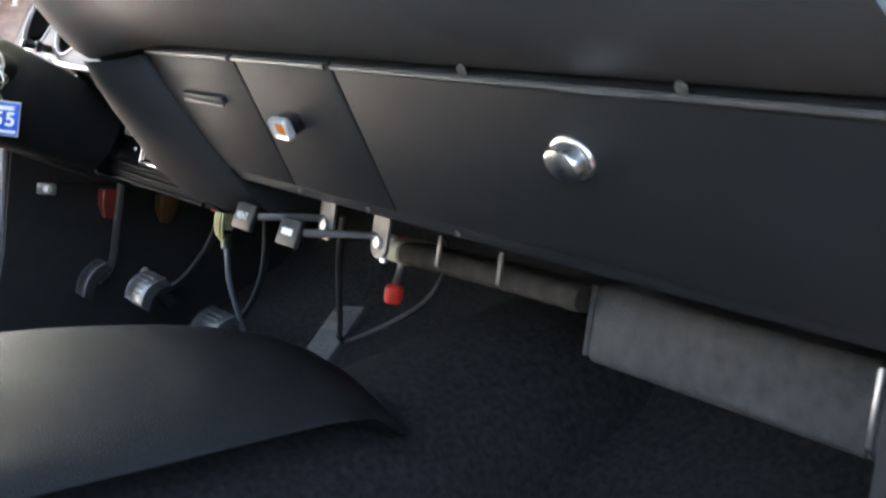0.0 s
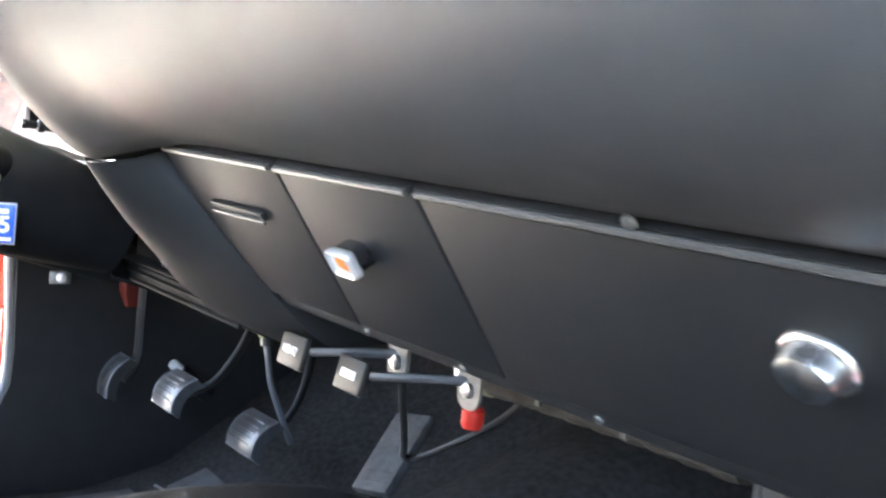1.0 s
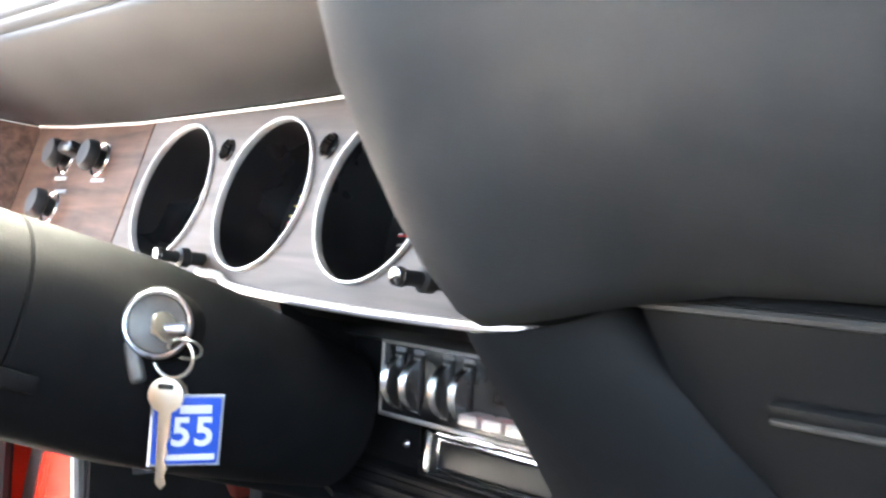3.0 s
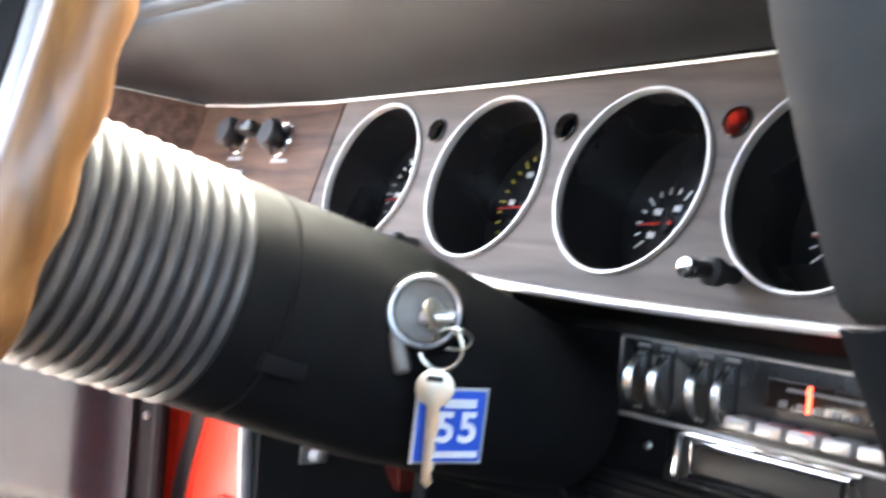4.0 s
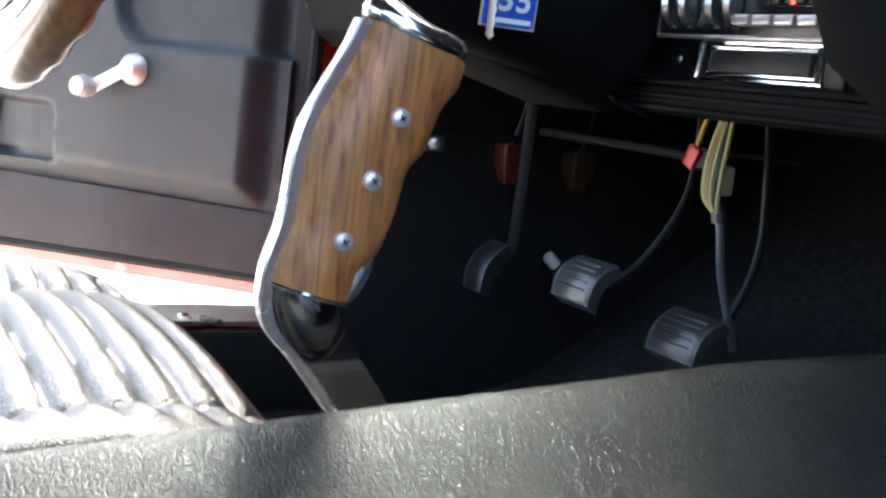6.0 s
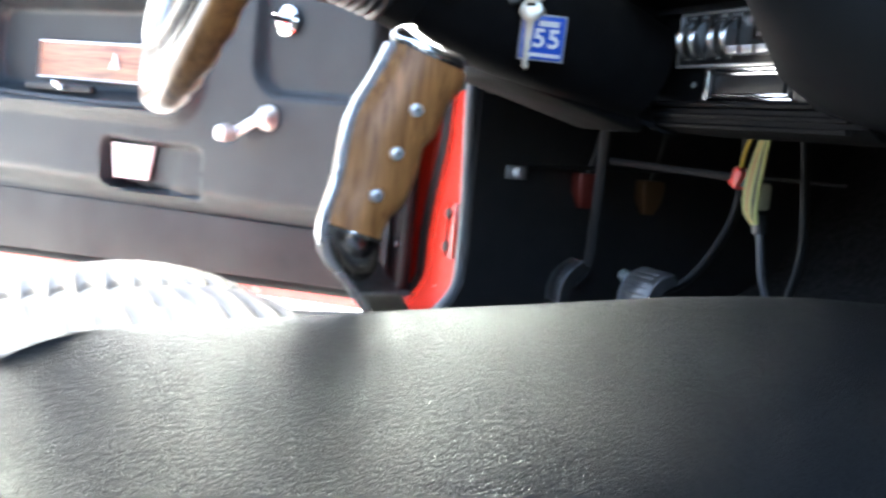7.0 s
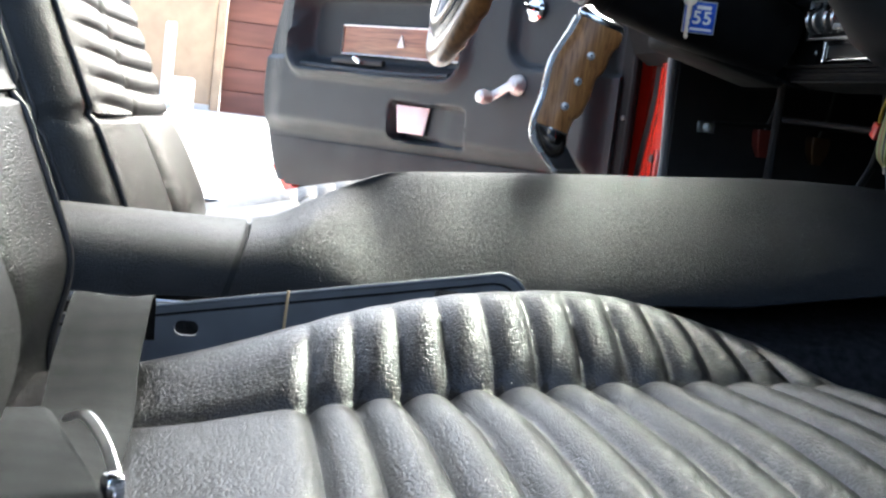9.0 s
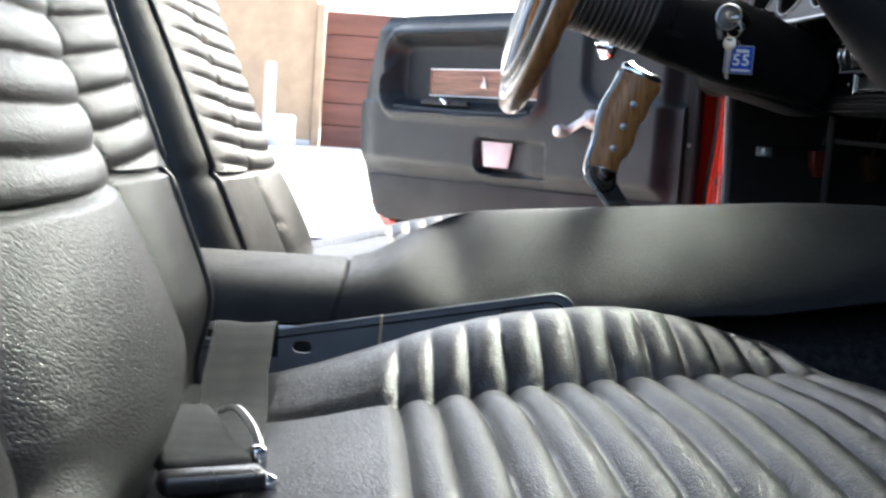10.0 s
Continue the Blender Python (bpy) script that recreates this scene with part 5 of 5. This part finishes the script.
def seat_belt():
    b = thing("seat_belt", "grey webbing seat belt with a steel buckle on the seat", "seat belt")
    def web(u, v):
        # comes up from the gap beside the seat and lies over towards the outside
        pts = [Vector((0.318, -0.116, 0.450)), Vector((0.338, -0.116, 0.478)), Vector((0.362, -0.117, 0.4855)), Vector((0.400, -0.117, 0.474)), Vector((0.44, -0.117, 0.457)), Vector((0.48, -0.114, 0.445)), Vector((0.54, -0.112, 0.444)), Vector((0.62, -0.110, 0.446))]
        p = spline(pts, 6)
        k = u * (len(p) - 1)
        i = min(int(k), len(p) - 2)
        c = p[i].lerp(p[i + 1], k - i)
        return (c.x, c.y + 0.05 * (v - 0.5) + 0.004 * u, c.z + 0.004 * (v - 0.5) * (1 - u) + 0.0012 * math.sin(5 * v + 7 * u))
    part("webbing", sheet(web, 40, 10, 0.0022), "webbing", b)
    turn = pose(0.615, -0.115, 0, 0, 0, 22) @ pose(-0.615, 0.115, 0)
    bk = part("buckle", box(0.110, 0.056, 0.013, 0.006, 3, m=turn @ pose(0.600, -0.122, 0.453, 0, 4, 0)), "webbing", b, "grey folded belt over the buckle")
    part("buckle_plate", box(0.018, 0.064, 0.013, 0.005, 3, m=turn @ pose(0.662, -0.122, 0.446, 0, 8, 0)), "gloss", bk, "glossy black buckle edge")
    part("button", box(0.014, 0.010, 0.016, 0.004, 2, m=turn @ pose(0.640, -0.088, 0.451)), "chrome", bk)
    part("button", box(0.012, 0.009, 0.010, 0.004, 2, m=turn @ pose(0.664, -0.088, 0.443)), "chrome", bk)
    part("strap_loop", tube([turn @ p for p in spline([(0.560, -0.090, 0.460), (0.585, -0.087, 0.468), (0.615, -0.086, 0.465), (0.638, -0.086, 0.456)])], 0.0028, 8, flat=0.5), "steel", bk)


# ---- under the dash ----
def pedal(name, label, pad, tilt, size, arm, mat="rubber", rz=0.0):
    p = thing(name, label, "pedal")
    w, h = size
    m = Matrix.Translation(pad) @ pose(0, 0, 0, tilt, 0, rz)
    rows = []
    for k in range(9):
        t = k / 8 - 0.5
        y = t * h
        bow = -0.010 * (1 - (2 * t) ** 2)
        rows.append([(-w / 2, y, 0.010 - bow), (-w / 2 + 0.006, y, 0.013 - bow), (w / 2 - 0.006, y, 0.013 - bow), (w / 2, y, 0.010 - bow), (w / 2, y, -0.006 - bow), (-w / 2, y, -0.006 - bow)])
    pd = part("pad", loft(rows), mat, p)
    pd.matrix_basis = m
    part("pad_trim", tube([(x, y, 0.010 + 0.010 * (1 - (2 * y / h) ** 2)) for x, y in [(-w / 2 - 0.001, -h / 2 + h * k / 8) for k in range(9)] + [(w / 2 + 0.001, h / 2 - h * k / 8) for k in range(9)]], 0.0013, 6, loop=True), "sleeve", pd, "grey pad trim")
    for k in range(5):
        part("pad_rib", box(w - 0.016, 0.003, 0.0012, 0.0005, m=pose(0, (-0.3 + 0.15 * k) * h, 0.0135 + 0.010 * (1 - (2 * (-0.3 + 0.15 * k)) ** 2))), mat, pd)
    part("arm", tube(spline([tuple(m @ Vector((0, 0, -0.004)))] + arm), 0.0075, 10, flat=0.6), "black", p)


def footwell():
    pedal("clutch_pedal", "black rubber clutch pedal with bright trim", (-0.571, 0.799, 0.520), 52, (0.065, 0.052), [(-0.555, 0.845, 0.545), (-0.525, 0.872, 0.62), (-0.515, 0.872, 0.70), (-0.51, 0.86, 0.80)], "pad")
    pedal("brake_pedal", "black rubber brake pedal with bright trim", (-0.490, 0.874, 0.480), 52, (0.073, 0.055), [(-0.48, 0.915, 0.51), (-0.468, 0.93, 0.58), (-0.465, 0.92, 0.68), (-0.465, 0.90, 0.80)], "pad")
    pedal("parking_brake_pedal", "small black parking brake pedal", (-0.735, 0.777, 0.505), 62, (0.036, 0.062), [(-0.735, 0.80, 0.53), (-0.728, 0.80, 0.60), (-0.725, 0.80, 0.70), (-0.72, 0.80, 0.80)])
    a = thing("accelerator_pedal", "long grey rubber accelerator pedal", "pedal")
    ac = part("pad", box(0.060, 0.108, 0.014, 0.004, 2), "mat", a)
    ac.matrix_basis = pose(-0.247, 0.926, 0.523, 48) @ pose(0, 0, 0, 0, 0, 13)
    for k in range(7):
        part("pad_rib", box(0.050, 0.003, 0.0016, 0.0005, m=pose(0, -0.042 + 0.014 * k, 0.0072)), "mat", ac)
    part("rod", tube(spline([(-0.141, 0.854, 0.70), (-0.150, 0.862, 0.64), (-0.19, 0.90, 0.555), (-0.215, 0.918, 0.531), (-0.20, 0.935, 0.533), (-0.10, 0.96, 0.60), (-0.02, 0.93, 0.66), (0.0, 0.91, 0.70)]), 0.0042, 8), "rubber", a, "black throttle rod")
    b = thing("dimmer_switch", "round steel floor dimmer switch", "floor switch", -0.737, 0.868, 0.512, 50)
    part("button", lathe([(0.0, 0.020), (0.006, 0.019), (0.0075, 0.016), (0.0075, 0.0)], 20), "white", b)
    part("body", lathe([(0.0, 0.002), (0.012, 0.002), (0.013, 0.0), (0.013, -0.06), (0.0, -0.06)], 20), "black", b)
    m = thing("floor_mat", "dark grey rubber floor mat with raised heel and toe pads", "floor mat", -0.57, 0.66, FLOOR + 0.005)
    part("mat_sheet", box(0.34, 0.34, 0.006, 0.003, m=pose(0.02, -0.08, 0)), "carpet", m)
    part("heel_pad", box(0.23, 0.235, 0.005, 0.002, m=pose(-0.012, 0.060, 0.0055, 0, 0, 7)), "mat", m, "grey rubber heel pad")
    part("pad_seam", box(0.19, 0.004, 0.004, 0.001, m=pose(-0.02, 0.172, 0.016, 10, 0, 7)), "sleeve", m, "pale seam between the pads")
    part("toe_pad", box(0.205, 0.088, 0.005, 0.002, m=pose(0.008, 0.214, 0.034, 20, 0, 2)), "mat", m, "grey rubber toe pad")
    k = thing("kick_panel_clip", "small pale clip on the driver's kick panel", "clip", -0.752, 0.69, 0.645)
    part("lens", lathe([(0.0, 0.009), (0.005, 0.008), (0.007, 0.003), (0.007, 0.0)], 20, pose(0, 0, 0, 0, 90, 20)), "white", k)
    part("mount", box(0.004, 0.03, 0.018, 0.002, m=pose(0, 0, 0)), "steel", k)
    w = thing("door_wiring", "black cable along the kick panel", "cable")
    part("cable", tube(spline([(-0.745, 0.70, 0.655), (-0.735, 0.80, 0.66), (-0.70, 0.95, 0.668), (-0.55, 1.05, 0.67)]), 0.003, 8), "seal", w)
    for nm, x, y, z, c in (("red_connector", -0.745, 0.790, 0.630, "reddull"), ("amber_connector", -0.742, 0.885, 0.628, "amberdull")):
        q = thing(nm, "small plastic wiring connector hanging under the dash", "connector", x, y, z)
        part("housing", loft([[(x2 * k, y2 * k, h) for x2, y2 in rounded(0.03, 0.034, 0.004)] for h, k in ((-0.024, 0.45), (-0.004, 0.9), (0.016, 1.0), (0.022, 0.9))]), c, q)
        part("lead", tube(spline([(0, 0, 0.02), (0.004, 0.01, 0.06), (0.0, 0.02, 0.12)]), 0.003, 8), "rubber", q)
    bar = thing("under_dash_rail", "thin black steel rail under the dashboard", "rail")
    part("rail", tube([(-0.70, 0.80, 0.672), (-0.50, 0.86, 0.668)], 0.005, 8), "seal", bar)
    part("tab", box(0.03, 0.004, 0.02, 0.001, m=pose(-0.49, 0.862, 0.668, 0, 0, 20)), "black", bar)


def harness():
    h = thing("wiring_connector", "taped wiring plug with pale green and tan wires", "connector", -0.458, 0.858, 0.668)
    part("plug", box(0.018, 0.016, 0.030, 0.004, 2, m=pose(0, 0, -0.018)), "plugcream", h)
    for i, c in enumerate(("yellowgreen", "tan", "yellowgreen", "rubber", "yellowgreen")):
        x = -0.010 + 0.005 * i
        part("wire", tube(spline([(x * 0.5, 0.0, 0.06), (x, -0.008, 0.025), (x * 1.2, -0.013, -0.01), (x, -0.012, -0.036), (x * 0.3, -0.004, -0.05)]), 0.0024, 8), c, h)
    part("sleeve", tube(spline([(0, 0, -0.045), (0.004, 0.004, -0.075), (0.003, 0.012, -0.11), (0.0, 0.03, -0.15), (-0.004, 0.05, -0.19)]), 0.004, 10), "sleeve", h, "grey cable sleeve")
    part("tape", tube([(0, 0, -0.04), (0.002, 0.002, -0.06)], 0.008, 10), "rubber", h)
    r = thing("orange_plug", "small orange and yellow wiring plug", "connector", -0.505, 0.86, 0.668)
    part("body", box(0.018, 0.016, 0.024, 0.003, 2, m=pose(0, 0, 0, 0, 25, 0)), "redplastic", r)
    part("wire", tube(spline([(0, 0, 0.01), (0.012, -0.005, 0.03), (0.02, 0.0, 0.06)]), 0.0026, 8), "yellow", r)
    d = thing("red_drain_plug", "red rubber valve on a grey spring clip under the dash", "valve", -0.02, 0.86, 0.63)
    part("cap", lathe([(0.0, -0.012), (0.009, -0.012), (0.011, -0.007), (0.011, 0.005), (0.008, 0.009), (0.0, 0.011)], 18), "redplastic", d)
    part("clip", tube(spline([(0.0, 0.0, 0.01), (0.012, -0.004, 0.035), (-0.006, -0.002, 0.06), (-0.03, 0.0, 0.055), (-0.03, 0.0, 0.03)]), 0.004, 8), "steel", d)
    part("tail", box(0.014, 0.014, 0.022, 0.003, m=pose(0.012, -0.002, 0.055)), "redplastic", d)


def vent_lever(x, y, z, rz, bar_len):
    v = thing("vent_lever", "under-dash vent lever with a labelled black plate", "lever", x, y, z, 0, 0, rz, group="vent levers under the dash")
    pl = part("label_plate", box(0.038, 0.006, 0.026, 0.002, m=pose(0, 0, 0, -12)), "plate_dark", v, "dark plate with worn lettering")
    if bar_len > 0.06:
        part("lettering_bar", box(0.019, 0.0008, 0.006, 0, m=pose(0, -0.0036, 0.001, -12)), "tagwhite", pl)
    else:
        cu = bpy.data.curves.new("lettering", "FONT")
        cu.body, cu.size, cu.align_x, cu.align_y, cu.extrude = "VENT", 0.0095, "CENTER", "CENTER", 0.0002
        tx = new("lettering", cu)
        me = bpy.data.meshes.new_from_object(tx)
        bpy.data.objects.remove(tx)
        me.materials.append(M["tagwhite"])
        lt = new("lettering", me)
        lt.matrix_basis = pose(0, -0.0040, 0.0008, 78, 0, 0)
        lt.parent = pl
    part("arm", tube([(0.02, 0.004, 0.003), (0.02 + bar_len * 0.6, 0.03, 0.009), (0.02 + bar_len, 0.05, 0.012)], 0.0035, 8), "steel", v)
    br = part("bracket", loft([[(q[0] + 0.02 + bar_len, 0.045, q[1] + 0.014 - 0.004 * k) for q in rounded(0.026, 0.044, 0.011)] if k == 0 else [(q[0] + 0.02 + bar_len, 0.048, q[1] + 0.014) for q in rounded(0.026, 0.044, 0.011)] for k in (0, 1)]), "lockgrey", v, "zinc plated bracket")
    part("pivot", lathe([(0.0, 0.004), (0.005, 0.003), (0.006, 0.0)], 14, pose(0.02 + bar_len, 0.045, 0.006, 90)), "steel", br)


def heater():
    h = thing("heater_box", "dark fibre heater box under the passenger dash", "heater box", 0.622, 0.86, 0.682)
    part("case", box(0.50, 0.14, 0.068, 0.010, 3, m=pose(0, 0, 0)), "heater", h)
    part("edge", tube([(-0.247, -0.069, -0.028), (-0.247, -0.069, 0.032)], 0.003, 8), "heater", h)
    part("seam", box(0.004, 0.004, 0.062, 0.001, m=pose(0.030, -0.071, 0)), "steel", h, "bright case seam")
    d = thing("heater_duct", "brown-grey flat duct behind the lower dash edge", "duct")
    mouth = [(0.026 * math.cos(t) * abs(math.cos(t)) ** -0.4, 0.011 * math.sin(t) * abs(math.sin(t)) ** -0.4) for t in (2 * math.pi * (k + 0.5) / 20 for k in range(20))]
    rows = []
    for k in range(37):
        t = k / 36
        swell = 1 + 0.10 * abs(math.sin(math.pi * 9 * t)) ** 0.6
        rows.append([(0.10 + 0.27 * t, 0.800 + 0.006 * math.sin(math.pi * t) + y * swell, 0.694 + 0.006 * t + z * swell) for y, z in mouth])
    part("duct", loft(rows), "ductbrown", d, "brown-grey ribbed flat duct")
    part("collar", loft([[(x, 0.800 + y * 1.16, 0.694 + z * 1.16) for y, z in mouth] for x in (0.086, 0.104)]), "plugcream", d, "pale plastic duct collar")
    for x in (0.175, 0.270):
        part("hanger", box(0.006, 0.003, 0.030, 0.001, m=pose(x, 0.772, 0.708)), "lockgrey", d, "dull metal hanger strap")


dashboard()
radio()
lower_vent()
steering()
keys()
console()
shifter()
seat("passenger_seat", 0.64, lambda y: 0.438 + 0.215 * y - 0.26 * y * abs(y), 0.012, -0.163, 0.52, "black pleated vinyl bucket seat, passenger side", 0.45, 0.208, 0.345, 0.045, 0.012, 0.19, -0.022, 0.035, 0.042, 0.40)
seat("driver_seat", -0.45, lambda y: 0.455 + 0.24 * y - 0.3 * y * abs(y) - 0.9 * max(0.0, y - 0.2) ** 2, 0.03, -0.172, 0.49, "black pleated vinyl bucket seat, driver side", 0.42, 0.178, 0.285, 0.020, 0.02, 0.15, 0.030, 0.022, 0.02, 0.43)
seat_shield()
seat_belt()
footwell()
harness()
vent_lever(0.065, 0.618, 0.717, 0, 0.055)
vent_lever(0.128, 0.633, 0.712, 0, 0.062)
heater()
